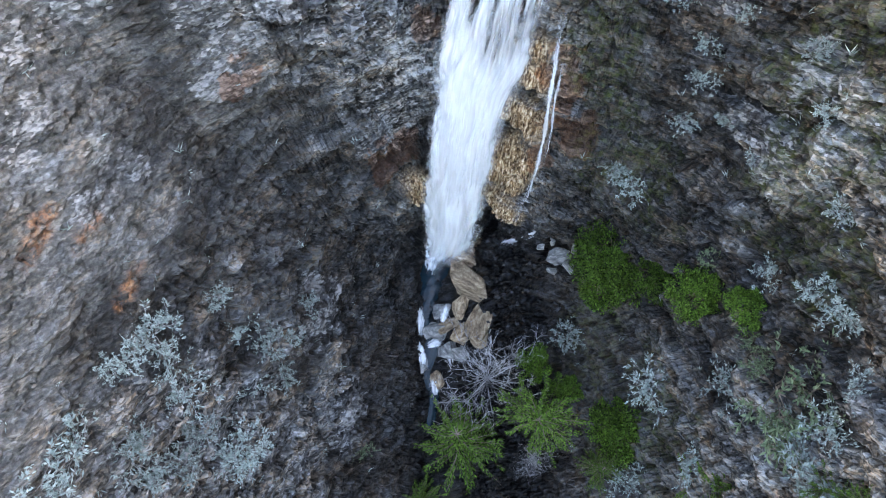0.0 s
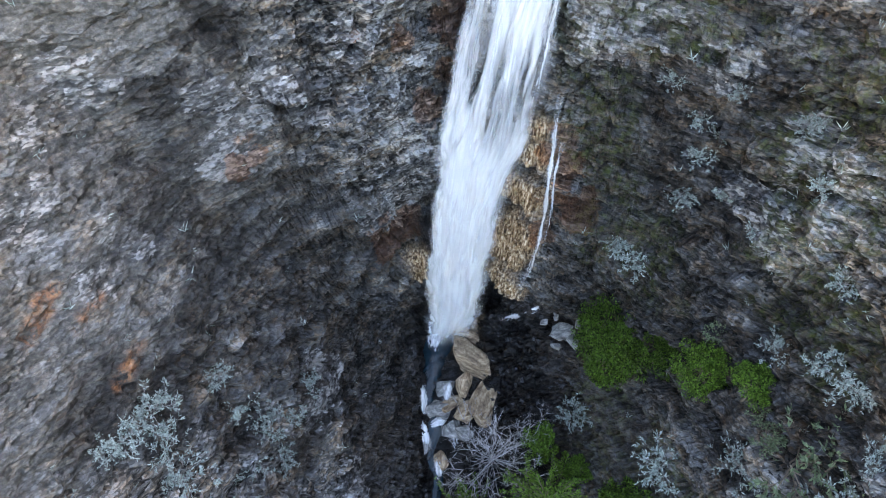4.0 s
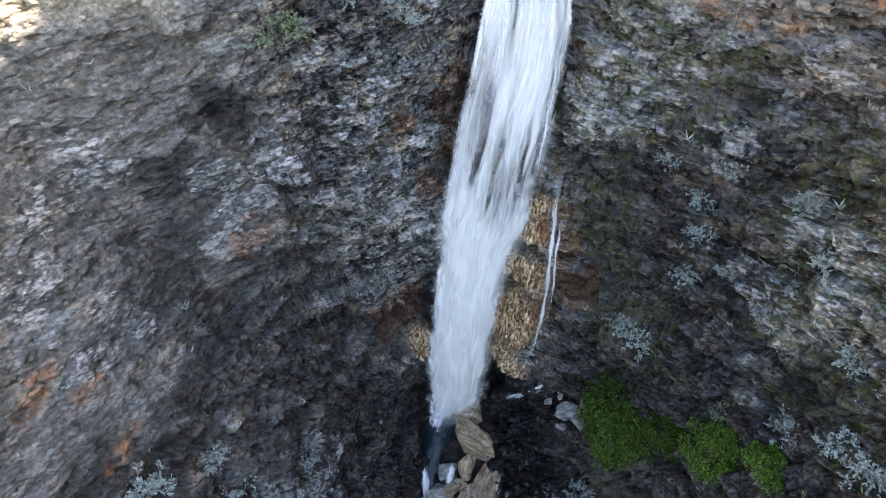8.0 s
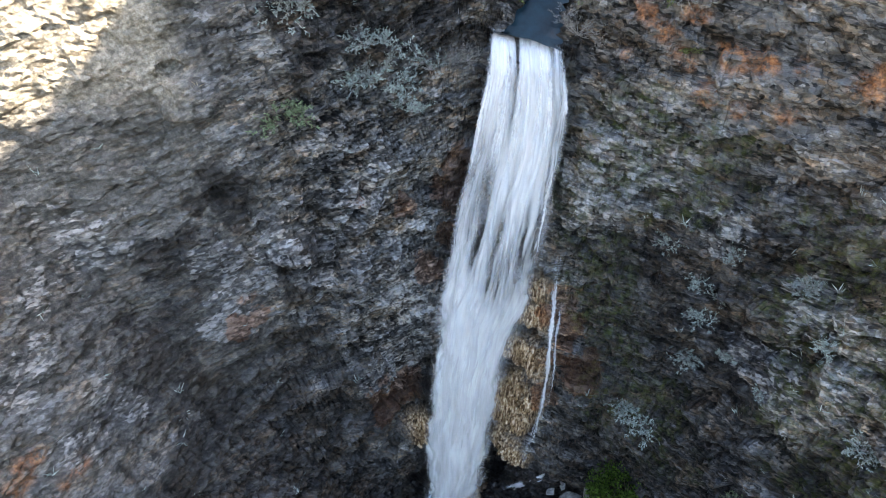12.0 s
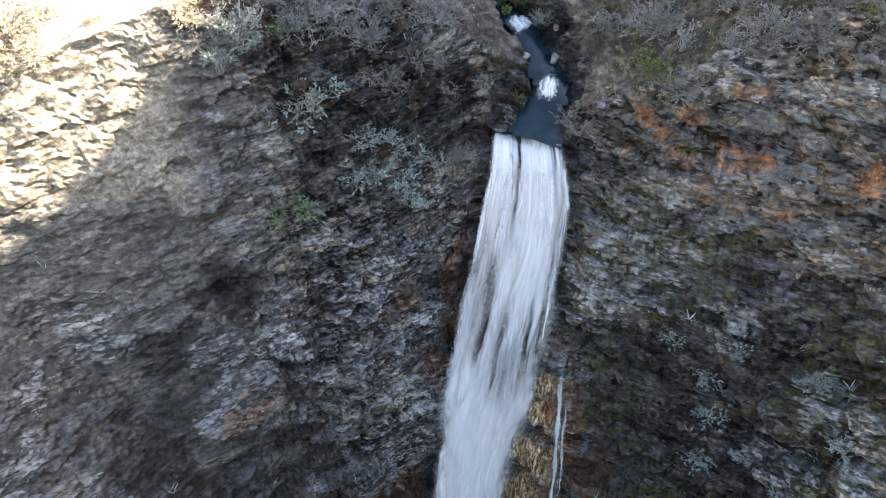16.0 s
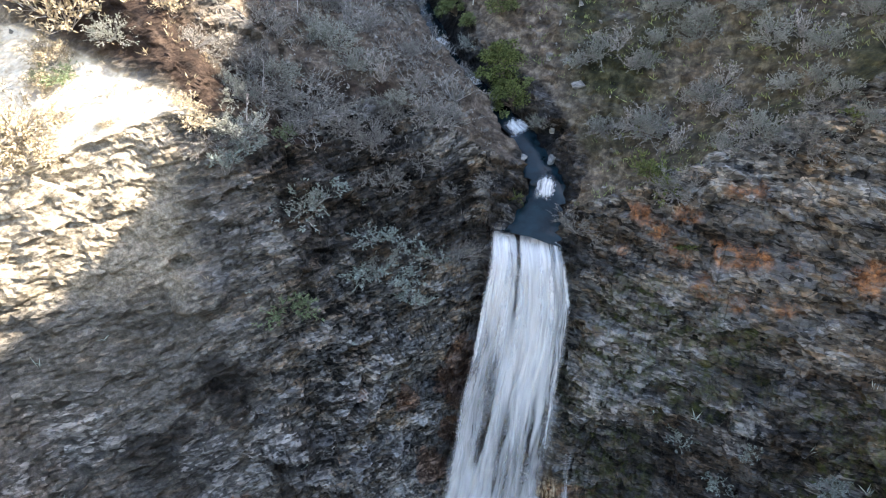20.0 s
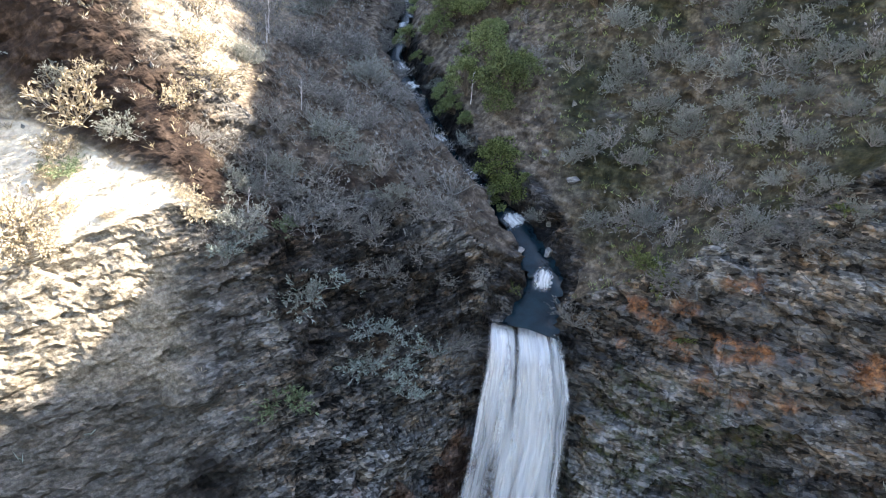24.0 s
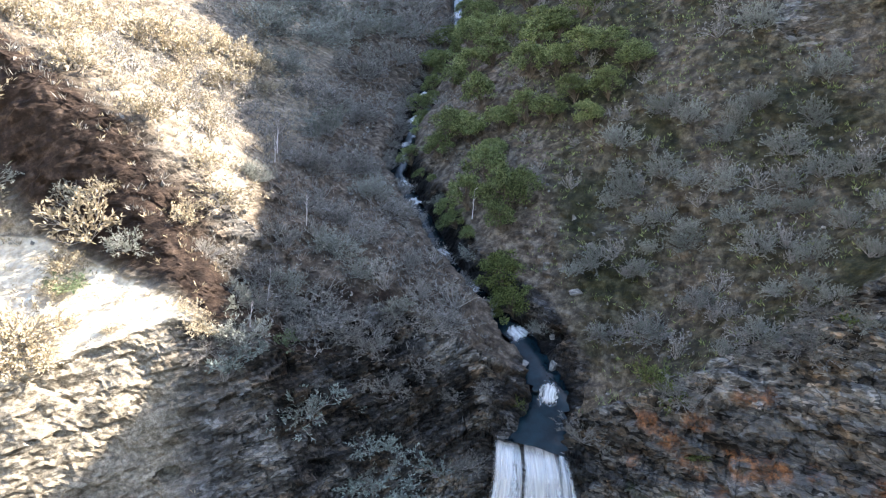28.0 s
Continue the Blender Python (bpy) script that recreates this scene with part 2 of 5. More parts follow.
DARK_ROCK_AND_SHADE = ((-8.5, 20.5, 28.6, 1.1), (-6.2, 20.1, 24.1, 1.5), (-10.7, 16.3, 22.7, 2.8), (-8.7, 17.1, 16.7, 4.7), (-5.2, 18.6, 11.1, 5.4), (-4.8, 16.5, 6.0, 5.1), (-4.5, 16.6, 5.8, 4.4), (-6.8, 16.5, 11.5, 3.9), (-2.8, 13.3, 1.6, 3.1), (10.6, 20.2, 25.1, 2.1), (11.6, 18.7, 18.7, 3.0), (13.9, 17.9, 23.0, 2.5), (15.0, 18.8, 28.0, 2.0), (-2.9, 24.8, 33.6, 1.4), (-10.3, 19.3, 25.8, 1.8), (5.7, 18.2, 2.9, 3.6), (5.8, 15.4, 2.2, 2.8), (12.0, 18.0, 11.0, 3.2), (15.0, 14.0, 13.0, 3.6), (14.5, 16.5, 16.0, 2.6), (9.5, 18.5, 8.0, 2.6), (14.0, 18.0, 18.5, 3.0), (-3.0, 24.2, 35.0, 2.6), (-1.0, 25.0, 34.5, 2.2), (-3.4, 8.0, 1.0, 2.8), (-3.0, 11.0, 1.5, 2.4), (-4.0, 5.0, 0.0, 3.0), (-6.3, 20.9, 22.4, 0.8), (-5.4, 21.1, 23.3, 0.6), (-7.2, 20.6, 23.3, 0.6), (-8.6, 20.6, 28.1, 0.6), (-8.1, 20.8, 27.2, 0.5), (-6.9, 17.7, 12.3, 2.9), (-5.0, 17.3, 6.0, 3.3), (-8.9, 15.0, 13.1, 2.5), (-11.4, 14.0, 17.0, 1.7), (-4.3, 19.3, 9.7, 2.1), (9.9, 19.0, 8.7, 2.5), (12.7, 16.4, 14.2, 1.9), (13.5, 14.3, 14.7, 1.9), (6.5, 18.0, 3.5, 2.8), (6.6, 15.8, 3.0, 2.7), (-11.5, 16.7, 20.2, 1.2), (-9.8, 18.5, 17.8, 1.2), (-2.9, 12.8, 2.4, 2.3), (-3.4, 8.7, 0.5, 2.7), (-3.7, 5.4, 0.4, 2.7), (6.4, 15.7, 2.6, 2.7), (6.7, 12.8, 1.5, 2.4), (-5.7, 4.9, 2.1, 2.3), (14.8, 12.8, 13.8, 2.5), (15.5, 10.0, 16.9, 2.6), (16.2, 10.3, 21.1, 2.1), (13.4, 10.9, 12.0, 1.9), (11.9, 16.1, 10.8, 2.1), (16.8, 8.1, 19.7, 1.6), (-12.4, 11.0, 16.3, 2.3), (-13.5, 9.0, 19.7, 1.8), (-10.5, 11.9, 12.1, 2.5), (-7.1, 12.4, 8.1, 2.4), (8.7, 20.4, 20.4, 1.4), (7.8, 20.5, 23.5, 1.1), (12.1, 19.1, 21.2, 1.7), (14.7, 17.2, 22.9, 1.6), (14.9, 17.7, 29.5, 1.2), (14.0, 18.0, 26.2, 1.3), (15.7, 9.7, 19.0, 3.6), (14.9, 11.3, 12.4, 3.6), (13.5, 14.3, 9.4, 2.5), (11.1, 17.4, 7.9, 1.8), (-3.0, 15.5, 2.7, 2.3), (-6.0, 15.2, 7.7, 2.8), (-7.9, 17.5, 13.5, 1.9))
RED_EARTH = ((-15.0, 26.8, 40.6, 3.4), (-12.1, 25.3, 40.2, 3.1), (-10.1, 25.4, 39.7, 2.1), (-4.2, 24.3, 37.4, 1.8), (-1.6, 24.9, 32.8, 2.1), (-3.7, 24.0, 33.3, 1.6), (-16.5, 28.6, 43.8, 2.2), (-0.2, 26.1, 33.2, 1.5), (-15.6, 26.5, 44.7, 1.8), (-14.0, 25.9, 43.5, 1.7), (-12.1, 25.1, 42.1, 1.4), (-10.3, 24.2, 41.1, 1.1), (-15.8, 26.9, 46.1, 1.3), (-8.5, 22.9, 39.8, 1.1), (-7.3, 23.1, 39.1, 0.9), (-7.2, 25.3, 39.7, 0.9), (-8.1, 24.8, 40.2, 0.9), (-5.8, 22.9, 37.8, 0.7), (-4.6, 23.1, 36.6, 0.6))

bearings, grid = surface()
flat = normals(grid)
shape = grid.shape[:2]
P = grid.reshape(-1, 3)
N = flat.reshape(-1, 3)
steep = smooth(0.75, 0.35, N[:, 2])
dist = np.sqrt(P[:, 0] ** 2 + P[:, 1] ** 2)
far = smooth(60, 140, dist)
creek_gap = np.abs(P[:, 0] - np.interp(P[:, 1], CREEK_Y, CREEK_X))
in_creek = smooth(1.3, 0.6, creek_gap) * smooth(23.5, 25.0, P[:, 1])
axis_r = np.sqrt((P[:, 0] - HEAD[0]) ** 2 + np.maximum(P[:, 1] - HEAD[1], 0) ** 2)
# thin beds that dip to the north, and to the foot of the falls from either side
def bedding(p):
    lean = np.where(p[:, 0] < 2, -0.36, 0.30)
    bed = p[:, 2] + lean * (p[:, 0] - 2) + 0.5 * (p[:, 1] - 20) + 1.1 * fbm(p * 0.10, 2, 5)
    return np.stack([p[:, 0] * 0.62 + 0.2 * p[:, 1], p[:, 1] * 0.62 - 0.1 * p[:, 0], bed * 1.2], 1)


Q = bedding(P)
big = fbm(P * 0.11, 3, 40)
mid = fbm(P * 0.42, 3, 50, ridged=True)
cell, gap = blocks(Q * 0.55, 3)
cell2, gap2 = blocks(Q * 1.7 + 0.3 * mid[:, None], 7)
cell3, gap3 = blocks(Q * 4.0 + 0.3 * mid[:, None], 9)
fine = fbm(Q * 2.6, 3, 60)
rock = 1.1 * big + 0.45 * mid + 0.42 * cell - 0.30 * smooth(0.07, 0.0, gap) + 0.19 * cell2 - 0.16 * smooth(0.07, 0, gap2) + 0.075 * cell3 - 0.06 * smooth(0.10, 0, gap3) + 0.03 * fine
bed_line = P[:, 2] + np.where(P[:, 0] < 2, 0.12, -0.22) * P[:, 0] * -1 + 0.35 * fbm(P * 0.5, 2, 67)
ledge_a = value_noise(np.stack([P[:, 0] * 0.55, P[:, 1] * 0.55, np.floor(bed_line * 1.7) + 0.5], 1), 68)
ledge_b = value_noise(np.stack([P[:, 0] * 1.6, P[:, 1] * 1.6, np.floor(bed_line * 4.6) + 0.5], 1), 69)
calm = smooth(-4, -9, P[:, 0]) * smooth(13, 22, P[:, 2])
bedded = np.maximum(calm, smooth(4.5, 6.0, P[:, 0]) * smooth(27, 30, P[:, 2]))
rock = rock * (1 - 0.68 * calm) * (1 - 0.5 * smooth(4.5, 6.0, P[:, 0]) * smooth(27, 30, P[:, 2])) * (1 - 0.4 * smooth(4, 2, P[:, 0]) * smooth(29, 32, P[:, 2])) + bedded * (0.20 * ledge_a + 0.10 * ledge_b)
soil = 0.7 * big + 0.22 * mid + 0.07 * cell2 + 0.06 * fine
still = (1 - 0.92 * in_creek) * smooth(0.3, 2.5, axis_r) * (1 - 0.85 * smooth(22, 27, P[:, 0]))
ragged = fbm(P * 0.8, 4, 90)
travertine = paint(P, ragged, TRAVERTINE, 1.25, 1.1, 0.4)
flute = fbm(np.stack([P[:, 0] * 2.4, P[:, 1] * 2.4, P[:, 2] * 0.35], 1), 3, 95, ridged=True)
rock = rock * (1 - 0.6 * travertine) + travertine * (0.6 + 0.45 * flute)
ledge = smooth(-7.0, -8.2, P[:, 0]) * smooth(0.5, 0.68, N[:, 2]) * smooth(35.5, 36.5, P[:, 2])
hillside = smooth(15, 19, P[:, 0]) * smooth(41, 45, P[:, 2])
rocky = np.maximum(steep, 0.8 * smooth(26, 20, P[:, 2])) * (1 - 0.9 * ledge) * (1 - hillside)
knob = paint(P, ragged, ((-8.6, 20.9, 32.9, 1.0), (-6.2, 20.6, 25.2, 0.9)), 1.0, 0.8, 0.3) - 1.3 * paint(P, ragged, ((-9.0, 21.2, 34.2, 0.4), (-6.2, 20.4, 23.9, 0.7), (-8.4, 20.5, 28.7, 0.7)), 1.0, 0.7, 0.2)
rock = rock + 0.6 * knob
move = (rocky * rock + (1 - rocky) * soil * (1 + 1.0 * far) * (1 - 0.85 * ledge)) * still
G = P + N * move[:, None]
G[:, 2] -= 0.25 * in_creek
STRATA = bedding(G)
ground_grid = G.reshape(*shape, 3)


# ---- materials ----
def nodes_of(name):
    m = bpy.data.materials.new(name)
    m.use_nodes = True
    return m, m.node_tree, m.node_tree.nodes["Principled BSDF"]


def tex(nt, scale, detail=6, rough=0.6, coord=None, stretch=None, kind="ShaderNodeTexNoise"):
    n = nt.nodes.new(kind)
    n.inputs["Scale"].default_value = scale
    if kind == "ShaderNodeTexNoise":
        n.inputs["Detail"].default_value, n.inputs["Roughness"].default_value = detail, rough
    if coord is None:
        coord = nt.nodes.new("ShaderNodeTexCoord").outputs["Object"]
    if stretch:
        mp = nt.nodes.new("ShaderNodeMapping")
        mp.inputs["Scale"].default_value = stretch[:3]
        if len(stretch) > 3:
            mp.inputs["Rotation"].default_value = stretch[3:]
        nt.links.new(coord, mp.inputs[0])
        coord = mp.outputs[0]
    nt.links.new(coord, n.inputs["Vector"])
    return n.outputs["Distance"] if kind == "ShaderNodeTexVoronoi" else n.outputs[0]


def ramp(nt, src, stops):
    r = nt.nodes.new("ShaderNodeValToRGB")
    while len(r.color_ramp.elements) < len(stops):
        r.color_ramp.elements.new(0.5)
    for e, (pos, col) in zip(r.color_ramp.elements, stops):
        e.position, e.color = pos, (*col, 1) if len(col) == 3 else col
    nt.links.new(src, r.inputs[0])
    return r.outputs[0]


def grey(v):
    return (v, v, v)


def math_node(nt, op, a, b=None, clamp=False):
    n = nt.nodes.new("ShaderNodeMath")
    n.operation, n.use_clamp = op, clamp
    for k, v in enumerate((a, b)):
        if v is None:
            continue
        if isinstance(v, (int, float)):
            n.inputs[k].default_value = v
        else:
            nt.links.new(v, n.inputs[k])
    return n.outputs[0]


def blend(nt, fac, a, b, mode="MIX"):
    n = nt.nodes.new("ShaderNodeMix")
    n.data_type, n.blend_type = "RGBA", mode
    for sock, v in ((n.inputs["Factor"], fac), (n.inputs[6], a), (n.inputs[7], b)):
        if isinstance(v, (int, float)):
            sock.default_value = v
        elif isinstance(v, tuple):
            sock.default_value = (*v, 1)
        else:
            nt.links.new(v, sock)
    return n.outputs[2]


def attr(nt, name):
    n = nt.nodes.new("ShaderNodeAttribute")
    n.attribute_name = name
    return n.outputs["Fac"]


def bump(nt, bsdf, src, strength, depth):
    b = nt.nodes.new("ShaderNodeBump")
    b.inputs["Strength"].default_value, b.inputs["Distance"].default_value = strength, depth
    nt.links.new(src, b.inputs["Height"])
    nt.links.new(b.outputs[0], bsdf.inputs["Normal"])


def ground_material():
    m, nt, bs = nodes_of("weathered_rock_and_soil")
    co = nt.nodes.new("ShaderNodeTexCoord").outputs["Object"]
    grain = tex(nt, 2.2, 10, 0.72, co)
    lay = nt.nodes.new("ShaderNodeAttribute")
    lay.attribute_name = "strata"
    lay = lay.outputs["Vector"]
    flecks = tex(nt, 5.0, 10, 0.80, co)
    mottle = tex(nt, 1.6, 12, 0.78, co)
    chips = tex(nt, 14.0, 6, 0.75, co)
    warp = nt.nodes.new("ShaderNodeVectorMath")
    warp.operation = "MULTIPLY_ADD"
    wob_tex = nt.nodes.new("ShaderNodeTexNoise")
    wob_tex.inputs["Scale"].default_value, wob_tex.inputs["Detail"].default_value = 2.5, 4
    nt.links.new(lay, wob_tex.inputs["Vector"])
    nt.links.new(wob_tex.outputs["Color"], warp.inputs[0])
    warp.inputs[1].default_value = (0.16, 0.16, 0.16)
    nt.links.new(lay, warp.inputs[2])

    def vector(op, a, b):
        n = nt.nodes.new("ShaderNodeVectorMath")
        n.operation = op
        for sock, v in zip(n.inputs, (a, b)):
            if isinstance(v, tuple):
                sock.default_value = v
            else:
                nt.links.new(v, sock)
        return n.outputs["Value"] if op == "DOT_PRODUCT" else n.outputs[0]

    def facets(scale, flat_by):
        """Crisp broken faces: the shade and the tint of each, and the height of its own tilted plane."""
        v = nt.nodes.new("ShaderNodeTexVoronoi")
        v.inputs["Scale"].default_value = scale
        mp = nt.nodes.new("ShaderNodeMapping")
        mp.inputs["Scale"].default_value = (1, 1, flat_by)
        nt.links.new(warp.outputs[0], mp.inputs[0])
        nt.links.new(mp.outputs[0], v.inputs["Vector"])
        sep = nt.nodes.new("ShaderNodeSeparateColor")
        nt.links.new(v.outputs["Color"], sep.inputs[0])
        off = vector("SUBTRACT", mp.outputs[0], v.outputs["Position"])
        tilt = vector("DOT_PRODUCT", off, vector("SUBTRACT", v.outputs["Color"], (0.5, 0.5, 0.5)))
        return sep.outputs[0], sep.outputs[1], tilt

    face_a, hue_a, tilt_a = facets(1.0, 1.2)
    face_b, hue_b, tilt_b = facets(2.6, 1.3)
    face_c, hue_c, tilt_c = facets(7.5, 1.1)
    jag = math_node(nt, "ADD", math_node(nt, "MULTIPLY", face_b, 0.55), math_node(nt, "MULTIPLY", face_c, 0.45))

    def crisp(name):
        """A stain, or painted shade, that ends along the edges of the broken faces."""
        m_in = math_node(nt, "ADD", attr(nt, name), math_node(nt, "MULTIPLY", math_node(nt, "SUBTRACT", jag, 0.5), 0.9))
        return math_node(nt, "MULTIPLY", ramp(nt, m_in, [(0.34, grey(0.0)), (0.62, grey(1.0))]), ramp(nt, attr(nt, name), [(0.02, grey(0.0)), (0.2, grey(1.0))]))

    broad = tex(nt, 0.22, 5, 0.6, co)
    tint = tex(nt, 0.55, 6, 0.65, co, (1, 1, 1.8, 0.1, 0.45, 0.3))
    speck = math_node(nt, "MULTIPLY", face_a, 0.08)
    for src, share in ((face_b, 0.14), (face_c, 0.18), (flecks, 0.20), (mottle, 0.16), (chips, 0.10), (attr(nt, "shade"), 0.14), (tex(nt, 0.5, 5, 0.55, lay), 0.22), (0.5, -0.22)):
        speck = math_node(nt, "ADD", speck, math_node(nt, "MULTIPLY", src, share))
    rock = ramp(nt, speck, [(0.36, (0.010, 0.0098, 0.0096)), (0.45, (0.066, 0.063, 0.059)), (0.55, (0.160, 0.154, 0.144)), (0.69, (0.44, 0.425, 0.40))])
    tint = math_node(nt, "ADD", math_node(nt, "MULTIPLY", tint, 0.75), math_node(nt, "MULTIPLY", math_node(nt, "ADD", hue_b, hue_c), 0.125))
    warm = ramp(nt, tint, [(0.40, (0.90, 0.95, 1.03)), (0.52, (1.0, 0.96, 0.91)), (0.64, (1.24, 0.96, 0.72))])
    rock = blend(nt, 1.0, rock, warm, "MULTIPLY")
    for scale, thin_by, deep in ((0.6, 0.012, 0.35), (2.4, 0.018, 0.45), (6.0, 0.025, 0.6)):
        crack = nt.nodes.new("ShaderNodeTexVoronoi")
        crack.feature = "DISTANCE_TO_EDGE"
        crack.inputs["Scale"].default_value = scale
        nt.links.new(warp.outputs[0], crack.inputs["Vector"])
        rock = blend(nt, 1.0, rock, ramp(nt, crack.outputs["Distance"], [(0.0, grey(deep)), (thin_by, grey(1.0))]), "MULTIPLY")
    rock = blend(nt, attr(nt, "calm"), rock, blend(nt, 0.6, rock, ramp(nt, flecks, [(0.3, (0.024, 0.0235, 0.022)), (0.5, (0.082, 0.078, 0.071)), (0.7, (0.19, 0.18, 0.16))])))
    # dark rock; low in the gorge this also puts shade into the colour
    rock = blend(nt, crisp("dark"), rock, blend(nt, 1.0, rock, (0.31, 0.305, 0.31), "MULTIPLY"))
    pale = ramp(nt, speck, [(0.38, (0.02, 0.021, 0.024)), (0.50, (0.15, 0.15, 0.155)), (0.62, (0.70, 0.69, 0.67))])
    rock = blend(nt, math_node(nt, "MULTIPLY", crisp("pale"), 0.28), rock, pale)
    lich = math_node(nt, "MULTIPLY", attr(nt, "lichen"), ramp(nt, mottle, [(0.44, grey(0.0)), (0.58, grey(0.8))]), True)
    rock = blend(nt, lich, rock, ramp(nt, grain, [(0.35, (0.06, 0.034, 0.024)), (0.50, (0.26, 0.115, 0.055)), (0.66, (0.56, 0.27, 0.12))]))
    tanc = ramp(nt, tex(nt, 3.0, 9, 0.75, co, (2.4, 2.4, 0.3)), [(0.40, (0.020, 0.012, 0.007)), (0.48, (0.19, 0.11, 0.052)), (0.55, (0.48, 0.335, 0.20)), (0.63, (0.78, 0.65, 0.48))])
    rock = blend(nt, attr(nt, "tan"), rock, tanc)
    sandy = ramp(nt, flecks, [(0.32, (0.06, 0.050, 0.038)), (0.48, (0.21, 0.182, 0.140)), (0.64, (0.44, 0.39, 0.31))])
    rock = blend(nt, attr(nt, "sandy"), rock, sandy)
    rust = ramp(nt, grain, [(0.35, (0.025, 0.014, 0.010)), (0.6, (0.14, 0.055, 0.025))])
    rock = blend(nt, math_node(nt, "MULTIPLY", crisp("rust"), 0.7), rock, blend(nt, 0.65, rust, blend(nt, 1.0, rock, (1.1, 0.66, 0.44), "MULTIPLY")))
    moss = math_node(nt, "MULTIPLY", attr(nt, "moss"), ramp(nt, grain, [(0.46, grey(0.0)), (0.62, grey(0.55))]), True)
    rock = blend(nt, moss, rock, ramp(nt, flecks, [(0.35, (0.02, 0.03, 0.008)), (0.65, (0.10, 0.12, 0.03))]))
    earth = ramp(nt, grain, [(0.34, (0.026, 0.020, 0.016)), (0.5, (0.105, 0.085, 0.067)), (0.66, (0.27, 0.23, 0.185))])
    # dark red earth; on the scarp its depth also stands in for shade
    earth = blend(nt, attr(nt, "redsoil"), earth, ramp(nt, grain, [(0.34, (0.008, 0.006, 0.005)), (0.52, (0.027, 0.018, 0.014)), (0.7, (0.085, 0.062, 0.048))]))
    # pale straw earth, its colour raised to stand for glaring sun on the bench
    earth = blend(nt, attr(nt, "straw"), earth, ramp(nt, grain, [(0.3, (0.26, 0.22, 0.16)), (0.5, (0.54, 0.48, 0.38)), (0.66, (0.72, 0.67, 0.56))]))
    grass = math_node(nt, "MULTIPLY", attr(nt, "grass"), ramp(nt, broad, [(0.35, grey(0.2)), (0.6, grey(1.0))]), True)
    earth = blend(nt, grass, earth, ramp(nt, grain, [(0.34, (0.008, 0.009, 0.005)), (0.5, (0.028, 0.029, 0.016)), (0.68, (0.085, 0.082, 0.048))]))
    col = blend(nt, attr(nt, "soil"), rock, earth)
    wet = attr(nt, "wet")
    col = blend(nt, wet, col, blend(nt, 1.0, col, (0.27, 0.285, 0.31), "MULTIPLY"))
    nt.links.new(col, bs.inputs["Base Color"])
    rough = math_node(nt, "SUBTRACT", ramp(nt, grain, [(0.3, grey(0.78)), (0.7, grey(0.95))]), math_node(nt, "MULTIPLY", wet, 0.5))
    nt.links.new(rough, bs.inputs["Roughness"])
    bs.inputs["Specular IOR Level"].default_value = 0.12
    relief = math_node(nt, "MULTIPLY", tilt_a, 0.5)
    for src, share in ((tilt_b, 1.0), (tilt_c, 1.0), (face_b, 0.10), (face_c, 0.04), (flecks, 0.06)):
        relief = math_node(nt, "ADD", relief, math_node(nt, "MULTIPLY", src, share))
    bump(nt, bs, relief, 0.85, 1.0)
    return m


GROUND = ground_material()
masks = {"calm": calm}
wob = fbm(P * 0.35, 4, 80)
behind_bench = (P[:, 0] + 8.4) * 0.38 + (P[:, 1] - 22.9) * 0.925
masks["soil"] = np.clip(smooth(0.42, 0.62, N[:, 2] + 0.22 * wob) * (1 - 0.8 * in_creek) * (0.25 + 0.75 * smooth(20, 30, P[:, 2])), 0, 1)
masks["shade"] = np.clip(0.5 + 0.28 * cell2 + 0.16 * cell + 0.2 * cell3, 0, 1)
for key, spots, grow, tall in (("pale", PALE, 1.3, 1.0), ("rust", RUST, 0.95, 1.5), ("moss", MOSS, 1.2, 1.1), ("lichen", LICHEN, 1.1, 0.85), ("dark", DARK_ROCK_AND_SHADE, 1.15, 1.0), ("redsoil", RED_EARTH, 1.3, 0.8)):
    masks[key] = paint(P, ragged, spots, grow, tall, 0.9)
masks["tan"] = np.maximum(travertine, 0.4 * paint(P, ragged, BUFF, 1.2, 1.0, 0.9))
fall_x = np.interp(P[:, 2], (0, 33), (0.6, 3.9))
masks["wet"] = np.clip(smooth(3.4, 1.6, np.abs(P[:, 0] - fall_x) + 0.9 * wob) * (P[:, 2] < 33.2) * (P[:, 1] > 17) * (1 - travertine) + in_creek + smooth(2.2, 1.0, np.abs(P[:, 0] - 0.2)) * (P[:, 1] < 21) * (P[:, 2] < 1.5) + smooth(6.0, 3.5, np.abs(P[:, 0] - 2.8) + 0.8 * wob) * smooth(6, 3, P[:, 2] + wob) * (P[:, 1] < 22), 0, 1)
masks["wet"] *= 1 - 0.8 * masks["pale"]
masks["sandy"] = smooth(-8.0, -9.5, P[:, 0]) * np.clip(0.12 * smooth(27, 31, P[:, 2] + 1.5 * wob) + 0.8 * smooth(32.5, 35.0, P[:, 2] + 1.5 * wob), 0, 1)
# dry straw ground, strongest on the bench where it carries painted sun brightness
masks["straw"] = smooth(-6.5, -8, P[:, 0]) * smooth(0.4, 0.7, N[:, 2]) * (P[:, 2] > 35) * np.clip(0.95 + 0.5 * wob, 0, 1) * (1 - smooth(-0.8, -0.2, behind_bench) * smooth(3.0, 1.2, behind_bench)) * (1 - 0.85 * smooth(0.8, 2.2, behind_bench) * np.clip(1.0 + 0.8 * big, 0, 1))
masks["grass"] = np.clip(smooth(4.3, 6.0, P[:, 0] - 0.02 * P[:, 1]) * (P[:, 2] > 33), 0, 1)
masks["dark"] *= 1 - 0.4 * smooth(3, 1, P[:, 0]) * smooth(6, 9, P[:, 2]) * smooth(29, 26, P[:, 2])
